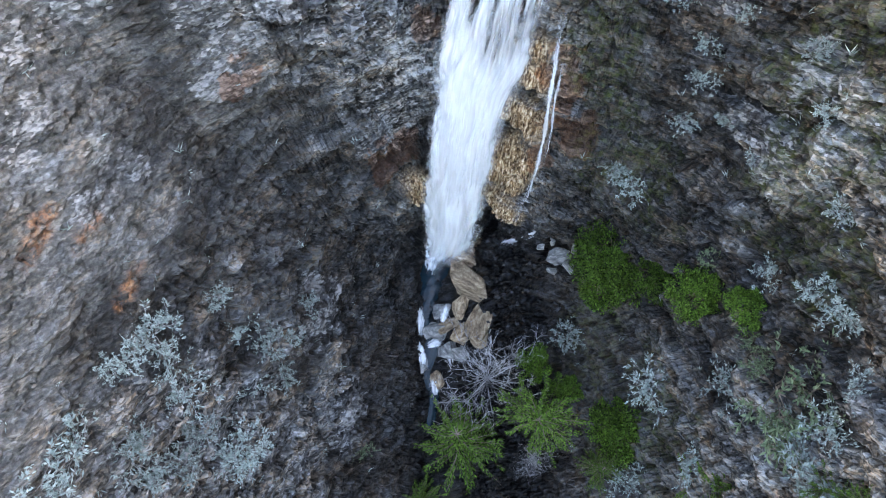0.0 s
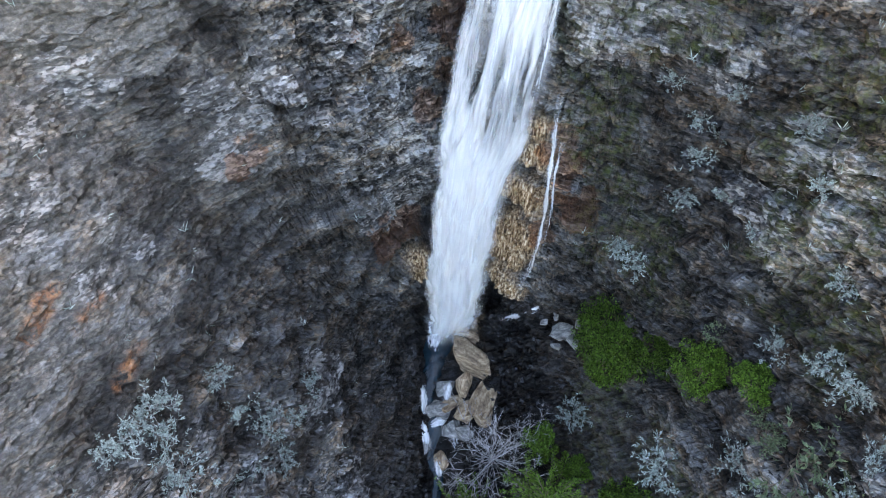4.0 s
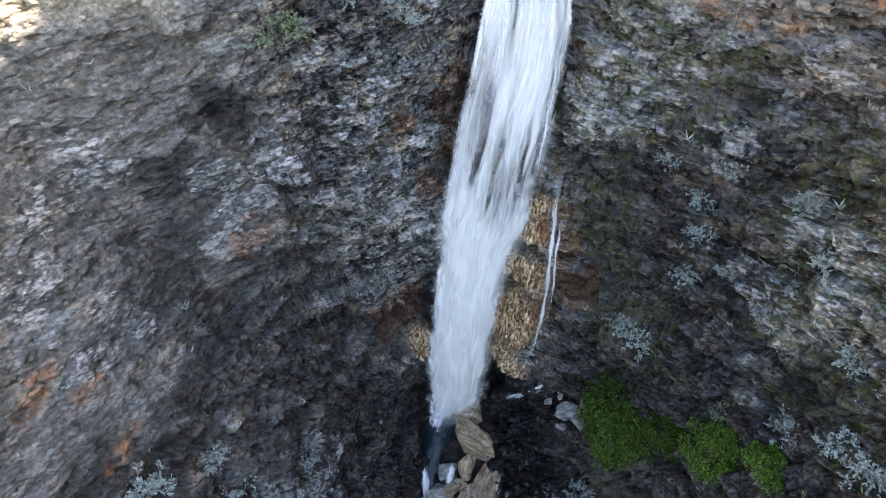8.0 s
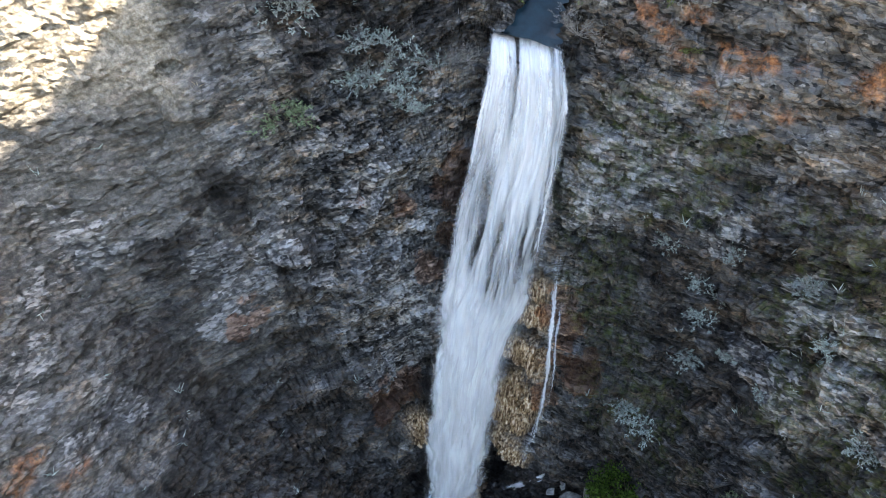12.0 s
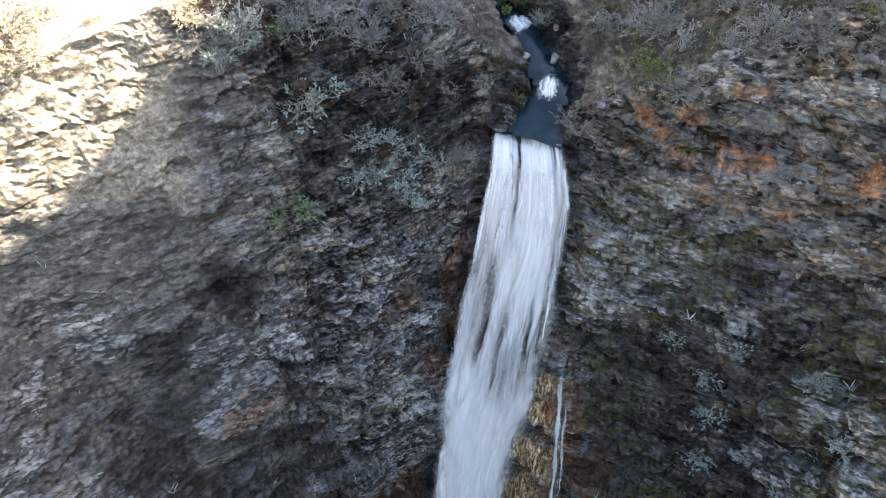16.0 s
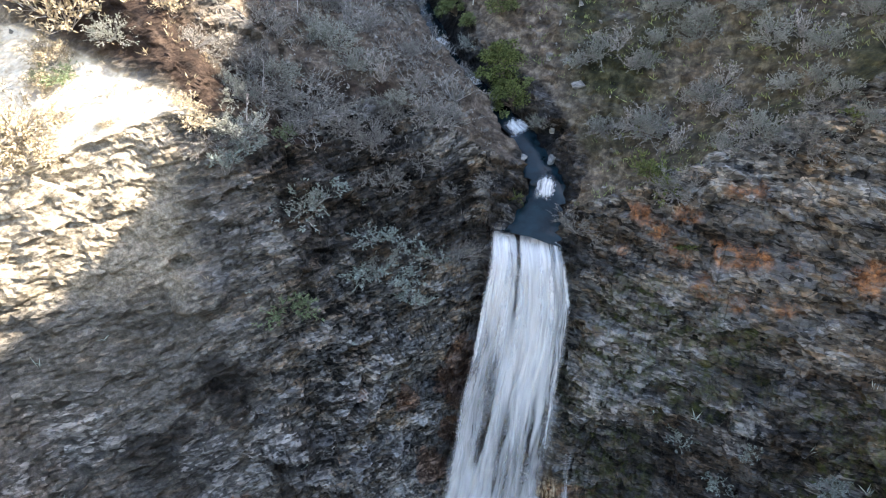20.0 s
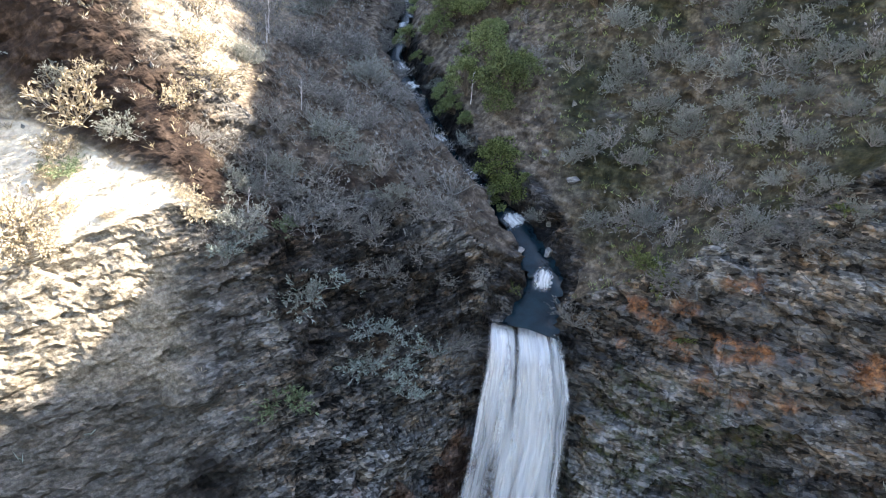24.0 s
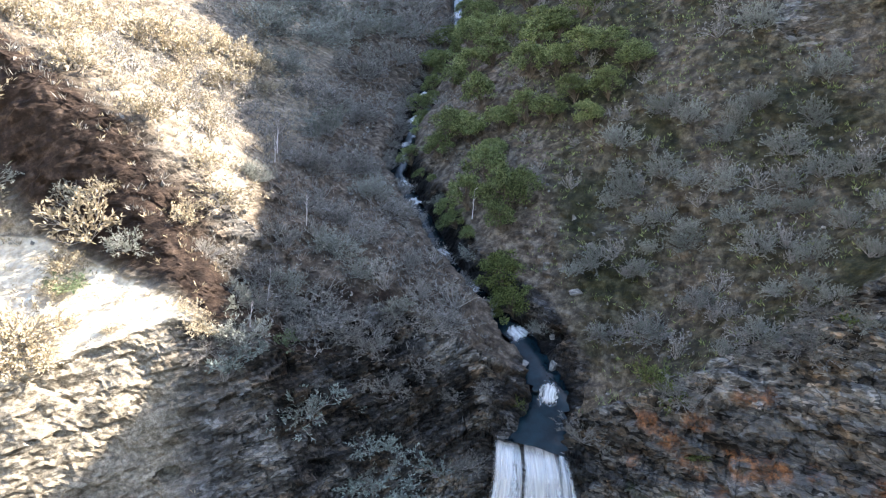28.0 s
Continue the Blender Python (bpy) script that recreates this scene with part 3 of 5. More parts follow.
# gorge floor darkened towards the bottom, for black rock and painted deep shade
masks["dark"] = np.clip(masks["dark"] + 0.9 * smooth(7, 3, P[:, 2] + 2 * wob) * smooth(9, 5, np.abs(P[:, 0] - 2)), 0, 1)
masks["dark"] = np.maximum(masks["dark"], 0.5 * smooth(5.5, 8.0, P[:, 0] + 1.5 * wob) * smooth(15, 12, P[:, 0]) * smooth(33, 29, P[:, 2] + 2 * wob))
# red earth over the scarp, coloured darker in place of the shade there
scarp = smooth(-6.5, -8.0, P[:, 0]) * smooth(-0.9, -0.3, behind_bench) * smooth(3.0, 1.4, behind_bench + 0.8 * wob)
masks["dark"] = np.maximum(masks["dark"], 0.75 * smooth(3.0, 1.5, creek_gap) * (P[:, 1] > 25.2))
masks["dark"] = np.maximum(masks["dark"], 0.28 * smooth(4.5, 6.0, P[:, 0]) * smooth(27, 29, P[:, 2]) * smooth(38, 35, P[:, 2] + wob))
masks["dark"] = np.maximum(masks["dark"], 0.12 * smooth(-9, -6, P[:, 0]) * smooth(3, 1, P[:, 0]) * smooth(27, 30, P[:, 2] + 2 * wob) * smooth(37, 35, P[:, 2]))
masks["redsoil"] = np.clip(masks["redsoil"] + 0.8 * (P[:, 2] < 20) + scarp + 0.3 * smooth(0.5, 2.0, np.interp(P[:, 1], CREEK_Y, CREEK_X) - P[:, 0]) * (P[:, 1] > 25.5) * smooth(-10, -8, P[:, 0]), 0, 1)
masks["soil"] = np.maximum(masks["soil"], np.maximum(scarp, hillside))
masks["sandy"] = masks["sandy"] * (1 - scarp)


def ground_object(name, c0, c1, r0, r1, label):
    g = ground_grid[c0:c1, r0:r1].reshape(-1, 3)
    nc, nr = c1 - c0, r1 - r0
    idx = np.arange(nc * nr).reshape(nc, nr)
    q = np.stack([idx[:-1, :-1], idx[1:, :-1], idx[1:, 1:], idx[:-1, 1:]], -1).reshape(-1, 4)
    me = bpy.data.meshes.new(name)
    me.vertices.add(len(g))
    me.vertices.foreach_set("co", g.astype(np.float32).ravel())
    me.loops.add(q.size)
    me.loops.foreach_set("vertex_index", q[:, ::-1].astype(np.int32).ravel())
    me.polygons.add(len(q))
    me.polygons.foreach_set("loop_start", np.arange(0, q.size, 4, dtype=np.int32))
    me.update(calc_edges=True)
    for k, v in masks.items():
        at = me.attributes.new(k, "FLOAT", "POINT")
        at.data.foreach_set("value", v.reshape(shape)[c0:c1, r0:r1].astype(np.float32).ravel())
    at = me.attributes.new("strata", "FLOAT_VECTOR", "POINT")
    at.data.foreach_set("vector", STRATA.reshape(*shape, 3)[c0:c1, r0:r1].astype(np.float32).ravel())
    me.polygons.foreach_set("use_smooth", np.zeros(len(q), bool))
    me.materials.append(GROUND)
    ob = new(name, me)
    return tagged(ob, label, kind="structure")


mid_c = int(np.searchsorted(bearings, 14))
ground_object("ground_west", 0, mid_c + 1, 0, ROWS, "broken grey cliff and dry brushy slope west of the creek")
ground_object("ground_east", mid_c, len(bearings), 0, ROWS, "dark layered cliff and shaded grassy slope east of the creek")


# ---- water ----
def water_sheet_material():
    m, nt, bs = nodes_of("falling_white_water")
    uv = nt.nodes.new("ShaderNodeUVMap").outputs[0]
    swirl = nt.nodes.new("ShaderNodeTexNoise")
    swirl.inputs["Scale"].default_value, swirl.inputs["Detail"].default_value = 5.0, 3
    nt.links.new(uv, swirl.inputs["Vector"])
    sway = nt.nodes.new("ShaderNodeVectorMath")
    sway.operation = "MULTIPLY_ADD"
    nt.links.new(swirl.outputs["Color"], sway.inputs[0])
    sway.inputs[1].default_value = (0.10, 0.25, 0)
    nt.links.new(uv, sway.inputs[2])
    uv = sway.outputs[0]
    streak = tex(nt, 1.0, 5, 0.6, uv, (12, 1.6, 1))
    fine_s = tex(nt, 1.0, 3, 0.55, uv, (60, 5.0, 1))
    a = math_node(nt, "ADD", math_node(nt, "MULTIPLY", streak, 1.2), math_node(nt, "MULTIPLY", fine_s, 0.6))
    a = math_node(nt, "SUBTRACT", a, 0.9)
    a = math_node(nt, "ADD", math_node(nt, "MULTIPLY", a, attr(nt, "streaky")), attr(nt, "cover"), True)
    nt.nodes.remove(bs)
    white, thin, clear = (nt.nodes.new(k) for k in ("ShaderNodeBsdfDiffuse", "ShaderNodeBsdfTranslucent", "ShaderNodeBsdfTransparent"))
    for n in (white, thin):
        n.inputs[0].default_value = (0.75, 0.755, 0.76, 1)
    body, mixed = nt.nodes.new("ShaderNodeMixShader"), nt.nodes.new("ShaderNodeMixShader")
    body.inputs[0].default_value = 0.3
    nt.links.new(white.outputs[0], body.inputs[1])
    nt.links.new(thin.outputs[0], body.inputs[2])
    nt.links.new(a, mixed.inputs[0])
    nt.links.new(clear.outputs[0], mixed.inputs[1])
    nt.links.new(body.outputs[0], mixed.inputs[2])
    nt.links.new(mixed.outputs[0], nt.nodes["Material Output"].inputs[0])
    return m


FALL_MAT = water_sheet_material()


def fall_centre(s):
    """Middle of the fall, s from 0 at the lip to 1 in the pool."""
    x = 3.95 - 3.45 * s ** 1.1
    y = 24.55 - 3.6 * s ** 0.9 - 0.5 * np.sin(np.pi * min(s, 1.0)) - 0.5 + 1.0 * max(0, 1 - s / 0.025) ** 2
    return np.array((x, y, 33.15 - 33.0 * s - 0.1))


FALL_S = (0, 0.067, 0.13, 0.2, 0.295, 0.36, 0.40, 0.444, 0.54, 0.637, 0.75, 0.88, 0.96, 1.0)
FALL_LEFT = (2.42, 2.05, 1.75, 1.22, 0.75, 0.30, 0.10, 0.15, -0.12, -0.34, -0.64, -0.80, -0.85, -0.9)
FALL_RIGHT = (5.24, 5.60, 5.50, 5.30, 5.10, 5.0, 4.75, 4.1, 3.62, 3.46, 3.22, 3.0, 2.5, 1.2)


def fall_side(s, w):
    """Across the fall, w from -1 at its left edge to 1 at its right."""
    a, b = float(np.interp(s, FALL_S, FALL_LEFT)), float(np.interp(s, FALL_S, FALL_RIGHT))
    return a + (b - a) * (w + 1) / 2


def sheet(name, parent, forward, dens, nu=84, nv=220, grow=1.0, seed=0):
    """A curtain of water: strands and gaps near the lip, a soft white body lower down."""
    ss, ww = np.meshgrid(np.linspace(0, 1, nv + 1), np.linspace(-1, 1, nu + 1), indexing="ij")
    s, w = ss.ravel(), ww.ravel()
    drift = w + 0.20 * fbm(np.stack([w * 2.5, s * 9, 0 * s], 1), 3, seed + 2)
    broad = fbm(np.stack([drift * 5, s * 5, 0 * s + seed], 1), 3, seed + 3)
    slim = fbm(np.stack([drift * 14, s * 7, 0 * s + seed], 1), 3, seed + 4)
    puff = fbm(np.stack([w * 2.2, s * 13, 0 * s + seed], 1), 3, seed + 6)
    up = smooth(0.52, 0.30, s)
    body = (0.46 + 0.36 * smooth(0.14, 0.02, s) + 1.35 * broad + 0.6 * slim) * up + (0.90 + 0.30 * puff + 0.25 * broad) * (1 - up)
    body += 0.55 * up * np.exp(-((w + 0.86) / 0.13) ** 2) + 0.5 * smooth(0.35, 0.2, s) * np.exp(-((w - 0.70) / 0.12) ** 2)
    body -= 0.50 * np.exp(-((w - 0.12) / 0.42) ** 2 - ((s - 0.30) / 0.11) ** 2)
    body += 0.25 * smooth(0.36, 0.44, s) * smooth(0.75, 0.5, s)
    torn = fbm(np.stack([w * 1.5, s * 26, 0 * s + seed], 1), 4, seed + 8)
    edge = np.abs(w) + 0.20 * torn * (0.4 + s)
    body *= smooth(1.0, 0.72, edge) * smooth(-0.004, 0.006, s)
    tail = smooth(0.93, 1.0, s)
    body *= 1 - tail * smooth(-0.6, 0.4, w)
    cover = dens * np.clip(body, 0, 1.1)
    streaky = np.interp(s, (0, 0.3, 0.5, 1.0), (1.0, 0.8, 0.35, 0.2)) * np.clip(body * 1.6, 0, 1)
    pts = []
    for k in range(len(s)):
        c = fall_centre(s[k])
        x = fall_side(s[k], w[k] * grow)
        pts.append((x, c[1] - forward - 0.5 * (1 - w[k] ** 2) * (0.3 + s[k]) + (0.25 * broad[k] + 0.2 * puff[k] * s[k]) * (0.2 + s[k]) - 0.14 * (x - c[0]), c[2]))
    n = nu + 1
    faces = [(j * n + i, (j + 1) * n + i, (j + 1) * n + i + 1, j * n + i + 1) for j in range(nv) for i in range(nu)]
    me = bpy.data.meshes.new(name)
    me.from_pydata(pts, [], faces)
    me.polygons.foreach_set("use_smooth", [True] * len(faces))
    for key, val in (("cover", cover), ("streaky", streaky)):
        me.attributes.new(key, "FLOAT", "POINT").data.foreach_set("value", val.astype(np.float32))
    corner = np.empty(len(faces) * 4, np.int32)
    me.loops.foreach_get("vertex_index", corner)
    uv = me.uv_layers.new(name="UVMap")
    uv.data.foreach_set("uv", np.stack([(w[corner] + 1) / 2 + seed * 0.37, s[corner] * 3], 1).astype(np.float32).ravel())
    me.materials.append(FALL_MAT)
    ob = new(name, me)
    ob.parent = parent
    return ob


def part(name, data, material, parent=None, label="", smooth_faces=False):
    """Links a bmesh, or (points, faces), as one mesh object under a thing."""
    me = bpy.data.meshes.new(name)
    if isinstance(data, tuple):
        me.from_pydata([tuple(v) for v in data[0]], [], [tuple(f) for f in data[1]])
    else:
        data.to_mesh(me)
        data.free()
    if smooth_faces:
        me.polygons.foreach_set("use_smooth", [True] * len(me.polygons))
    me.materials.append(material)
    me.update()
    ob = new(name, me)
    ob.parent = parent
    if label:
        ob["label"] = label
    return ob


from mathutils.bvhtree import BVHTree
near_cols = np.nonzero((bearings > -150) & (bearings < 150))[0][::3]
coarse = ground_grid[near_cols][:, ::3]
ci = np.arange(coarse.shape[0] * coarse.shape[1]).reshape(coarse.shape[:2])
cq = np.stack([ci[:-1, :-1], ci[:-1, 1:], ci[1:, 1:], ci[1:, :-1]], -1).reshape(-1, 4)
SURFACE = BVHTree.FromPolygons(coarse.reshape(-1, 3).tolist(), cq.tolist())


def rest(x, y, z):
    """The place on the ground nearest to a point, and the ground's upward normal there."""
    at, n, _, _ = SURFACE.find_nearest(Vector((x, y, z)))
    return at, n if n.z > 0 or n.y < 0 else -n


# ---- falling water ----
waterfall = tagged(new("waterfall"), "tall white waterfall sliding down a dark rock face", "waterfall")
sheet("curtain", waterfall, 0.05, 1.0)
sheet("curtain", waterfall, 0.40, 0.7, grow=0.97, seed=2)
sheet("spray_veil", waterfall, 0.8, 0.28, grow=1.10, seed=5)


def froth_material():
    m, nt, bs = nodes_of("white_froth")
    col = ramp(nt, tex(nt, 3.5, 6, 0.7), [(0.38, (0.16, 0.26, 0.34)), (0.50, (0.62, 0.72, 0.80)), (0.60, (0.93, 0.95, 0.96))])
    nt.links.new(col, bs.inputs["Base Color"])
    bs.inputs["Roughness"].default_value = 0.6
    bump(nt, bs, tex(nt, 14, 4, 0.6), 0.5, 0.05)
    nt.links.new(ramp(nt, tex(nt, 2.2, 7, 0.68, None, (2.2, 0.7, 0.7)), [(0.32, grey(0.0)), (0.56, grey(0.95))]), bs.inputs["Alpha"])
    return m


def pool_material():
    m, nt, bs = nodes_of("dark_clear_water")
    col = ramp(nt, tex(nt, 1.5, 4, 0.6), [(0.35, (0.002, 0.006, 0.009)), (0.7, (0.007, 0.020, 0.028))])
    nt.links.new(col, bs.inputs["Base Color"])
    bs.inputs["Roughness"].default_value = 0.08
    bs.inputs["Specular IOR Level"].default_value = 0.22
    bump(nt, bs, tex(nt, 5, 4, 0.6), 0.35, 0.05)
    return m


FROTH, POOL = froth_material(), pool_material()


def ribbon(points, widths, lift=0.05, across=6, seed=0, rough=0.04, way=(1, 0, 0), ragged=0.2):
    """Uneven water laid along a line of places."""
    rng = random.Random(seed)
    pts = [Vector(p) for p in points]
    fine_pts, fine_w = [], []
    for k in range(len(pts) - 1):
        for s in range(8):
            f = s / 8
            fine_pts.append(pts[k].lerp(pts[k + 1], f))
            fine_w.append(widths[k] * (1 - f) + widths[k + 1] * f)
    fine_pts.append(pts[-1])
    fine_w.append(widths[-1])
    verts, faces = [], []
    for k, (p, w) in enumerate(zip(fine_pts, fine_w)):
        a, b = fine_pts[max(k - 1, 0)], fine_pts[min(k + 1, len(fine_pts) - 1)]
        side_way = (b - a).cross(Vector((0, -0.3, 1)))
        side_way = side_way.normalized() if side_way.length > 1e-4 else Vector(way)
        jit = rng.uniform(1 - ragged, 1 + ragged)
        for i in range(across + 1):
            u = i / across * 2 - 1
            q = p + side_way * (u * w * 0.5 * jit)
            crown = (1 - u * u) * 0.08 * min(w, 1.5)
            verts.append(q + Vector((0, -0.4 * (lift + crown), lift + crown)) + Vector([rng.uniform(-rough, rough) for _ in range(3)]))
    n = across + 1
    for k in range(len(fine_pts) - 1):
        for i in range(across):
            faces.append((k * n + i, k * n + i + 1, (k + 1) * n + i + 1, (k + 1) * n + i))
    return verts, faces


def soft_water(name, pts, widths, seed, lift=0.14, across=14, thick=0.95):
    """A ribbon of white water that thins out to its edges and ends."""
    verts, faces = ribbon([Vector(p) for p in pts], widths, lift, across, seed, 0.03, ragged=0.12)
    me = bpy.data.meshes.new(name)
    me.from_pydata([tuple(v) for v in verts], [], faces)
    n = across + 1
    k = np.arange(len(verts))
    u, v = (k % n) / across * 2 - 1, (k // n) / (len(verts) // n - 1)
    torn = fbm(np.stack([u * 3.5, v * 3.0, 0 * u + seed], 1), 4, seed)
    cover = np.clip(thick * smooth(1.0, 0.25, np.abs(u) + 0.9 * torn) * smooth(0.0, 0.3, v) * smooth(1.0, 0.6, v) + 0.6 * torn, 0, 0.9) * smooth(1.0, 0.8, np.abs(u))
    for key, val in (("cover", cover), ("streaky", 1.5 * np.minimum(cover * 1.5, 1))):
        me.attributes.new(key, "FLOAT", "POINT").data.foreach_set("value", val.astype(np.float32))
    corner = np.empty(len(faces) * 4, np.int32)
    me.loops.foreach_get("vertex_index", corner)
    me.uv_layers.new(name="UVMap").data.foreach_set("uv", np.stack([u[corner] * 0.3 + seed, v[corner] * 0.5], 1).astype(np.float32).ravel())
    me.polygons.foreach_set("use_smooth", [True] * len(faces))
    me.materials.append(FALL_MAT)
    return new(name, me)


def cascade(name, pts, widths, seed, label, lift=0.14):
    return tagged(soft_water(name, pts, widths, seed, lift), label, "cascade", "white cascades on the creek")


# strands that stand clear of the curtain
def strand(u, s0, s1, wide, seed):
    rng = random.Random(seed)
    pts, ws = [], []
    for k in range(9):
        s = s0 + (s1 - s0) * k / 8
        c = fall_centre(s)
        x = fall_side(s, u)
        pts.append((x + rng.uniform(-0.04, 0.04), c[1] - 0.45 - 0.5 * (1 - u * u) * (0.3 + s) - 0.14 * (x - c[0]), c[2]))
        ws.append(wide * (0.5 + 0.9 * math.sin(math.pi * (k + 0.6) / 9.2)))
    return pts, ws


strand_rng = random.Random(4)
for k in range(12):
    u = strand_rng.uniform(-0.98, 0.98)
    s0 = strand_rng.choice((0.0, 0.01, strand_rng.uniform(0, 0.15)))
    soft_water("strand", *strand(u, s0, s0 + strand_rng.uniform(0.08, 0.2), strand_rng.uniform(0.10, 0.22), k), k, 0.0, 8).parent = waterfall

RILL = ((5.7, 21.8, 23.6), (6.0, 21.8, 20.7), (5.95, 21.0, 18.5), (6.0, 20.9, 15.0), (6.0, 20.8, 10.7), (5.7, 20.3, 7.4), (5.4, 20.2, 5.9))
rill_rng = random.Random(12)
RILL = [tuple(a + (b - a) * f / 4 + rill_rng.uniform(-0.13, 0.13) * (k == 0) for k, (a, b) in enumerate(zip(p, q))) for p, q in zip(RILL, RILL[1:]) for f in range(4)]
rill = tagged(new("side_trickle"), "thin white trickle down the rock beside the main fall", "waterfall")


def eased(pts):
    """Places drawn towards their neighbours, so that the thread falls in soft bends."""
    return [sum((pts[min(max(k + d, 0), len(pts) - 1)] for d in (-2, -1, 0, 1, 2)), Vector()) / 5 for k in range(len(pts))]


soft_water("thread", eased([rest(*p)[0] + Vector((0, -0.5, 0.15)) for p in RILL]), [0.34 + 0.14 * math.sin(k * 1.9) for k in range(len(RILL))], 3, 0.10, 10, 0.6).parent = rill
soft_water("thread", eased([rest(p[0] + 0.32 + 0.1 * math.sin(k), p[1], p[2])[0] + Vector((0, -0.45, 0.15)) for k, p in enumerate(RILL[4:17])]), [0.25 + 0.1 * math.sin(k * 2.3) for k in range(13)], 4, 0.10, 8, 0.45).parent = rill
soft_water("thread", [rest(*p)[0] for p in ((7.2, 19.4, 6.0), (6.6, 19.5, 5.0), (5.9, 19.6, 4.1), (5.0, 19.6, 3.4), (4.1, 19.6, 2.8))], (0.3, 0.5, 0.4, 0.5, 0.3), 5, 0.08, 8, 0.8).parent = rill

# ---- creek above and below the falls ----
creek_pts = [(float(np.interp(y, CREEK_Y, CREEK_X)), y, float(np.interp(y, CREEK_Y, CREEK_Z)) + 0.05) for y in (24.3, 25.2, 26.0, 27.2, 28.7, 30.5, 32.7, 36.0, 40.6, 43.0, 50.0, 58.0, 66.0, 74.0, 90.0)]
tagged(part("water_upper_creek", ribbon(creek_pts, [2.4, 1.9, 1.5, 1.4, 1.2, 1.0, 0.9, 0.9, 0.9, 1.0, 1.0, 1.1, 1.2, 1.4, 1.6], 0.06, 8, 2, 0.02), POOL, smooth_faces=True), "dark blue creek running between rocky banks", kind="structure")
tagged(part("water_pool", ribbon([(0.3, 21.6, 0.15), (0.0, 20.0, 0.05), (-0.3, 18.2, -0.1), (-0.6, 16.5, -0.35), (-1.0, 14.8, -0.85), (-0.4, 13.2, -1.25), (-0.9, 11.6, -1.75), (-0.2, 10.2, -2.1), (-0.6, 8.0, -2.8)], (3.4, 2.8, 1.8, 1.0, 0.7, 1.0, 0.6, 0.7, 0.5), 0.12, 10, 6, 0.03), POOL, smooth_faces=True), "dark plunge pool and boulder-strewn creek below the falls", kind="structure")


def creek_at(y, dz=0.0, dx=0.0):
    return (float(np.interp(y, CREEK_Y, CREEK_X)) + dx, y, float(np.interp(y, CREEK_Y, CREEK_Z)) + dz)


for k, (y0, y1, w) in enumerate(((25.5, 26.3, 1.0), (28.4, 29.2, 1.3), (31.2, 32.4, 0.9), (34.0, 34.8, 0.8), (39.2, 40.2, 0.9), (41.0, 42.2, 0.9), (44.5, 46.0, 0.9), (47.0, 48.0, 0.8), (51, 53.5, 1.2), (57, 59, 1.0), (72, 77, 1.5), (80, 83, 1.2))):
    cascade("cascade", [creek_at(y0, 0.1, 0.1), creek_at((y0 + y1) / 2, 0.14, -0.1), creek_at(y1, 0.16, 0.1)], (w * 1.1, w * 0.9, w * 0.6), 20 + k, "small white cascade on the creek")
LOWER = (((-0.1, 20.6, 0.2), (-0.25, 19.4, 0.15), (-0.4, 18.6, 0.05)), ((-1.2, 16.2, -0.2), (-1.15, 15.3, -0.4), (-1.2, 14.2, -0.8)), ((-1.3, 13.8, -0.9), (-1.1, 12.8, -1.3), (-0.9, 11.9, -1.6)), ((0.8, 16.5, -0.4), (0.5, 15.6, -0.7), (0.4, 15.0, -0.9)), ((-0.8, 13.4, -1.0), (-0.1, 13.7, -1.0), (0.5, 13.7, -1.1)), ((0.5, 13.7, -1.1), (0.9, 13.0, -1.3), (1.0, 12.1, -1.6)), ((-0.4, 11.4, -1.7), (-0.2, 10.7, -2.0), (-0.1, 10.0, -2.2)))
for k, pts in enumerate(LOWER):
    cascade("cascade", pts, (1.3, 1.2, 0.8) if k == 0 else (0.5, 0.75, 0.5), 50 + k, "white water threading between boulders below the falls", 0.3)
splash = part("splash", ribbon([(1.6, 20.9, 0.5), (0.6, 20.5, 0.45), (-0.7, 20.7, 0.5)], (1.6, 2.0, 1.5), 0.25, 10, 9, 0.16), FROTH, waterfall)


# ---- boulders ----
def stone_material(name, dark, mid_c3, light):
    m, nt, bs = nodes_of(name)
    col = ramp(nt, tex(nt, 2.2, 9, 0.74, None, (0.6, 1.0, 3.2, 0.5, 0.35, 0)), [(0.36, dark), (0.5, mid_c3), (0.62, light)])
    info = nt.nodes.new("ShaderNodeObjectInfo").outputs["Random"]
    col = blend(nt, 1.0, col, ramp(nt, info, [(0.0, grey(0.7)), (1.0, grey(1.1))]), "MULTIPLY")
    nt.links.new(col, bs.inputs["Base Color"])
    bs.inputs["Roughness"].default_value = 0.85
    bump(nt, bs, tex(nt, 6, 8, 0.75), 0.8, 0.12)
    return m


TAN_STONE = stone_material("tan_wet_stone", (0.07, 0.045, 0.026), (0.30, 0.205, 0.125), (0.56, 0.43, 0.29))
WET_STONE = stone_material("dark_wet_stone", (0.008, 0.008, 0.009), (0.028, 0.028, 0.030), (0.08, 0.08, 0.083))
GREY_STONE = stone_material("grey_stone", (0.05, 0.05, 0.052), (0.19, 0.185, 0.175), (0.42, 0.40, 0.37))


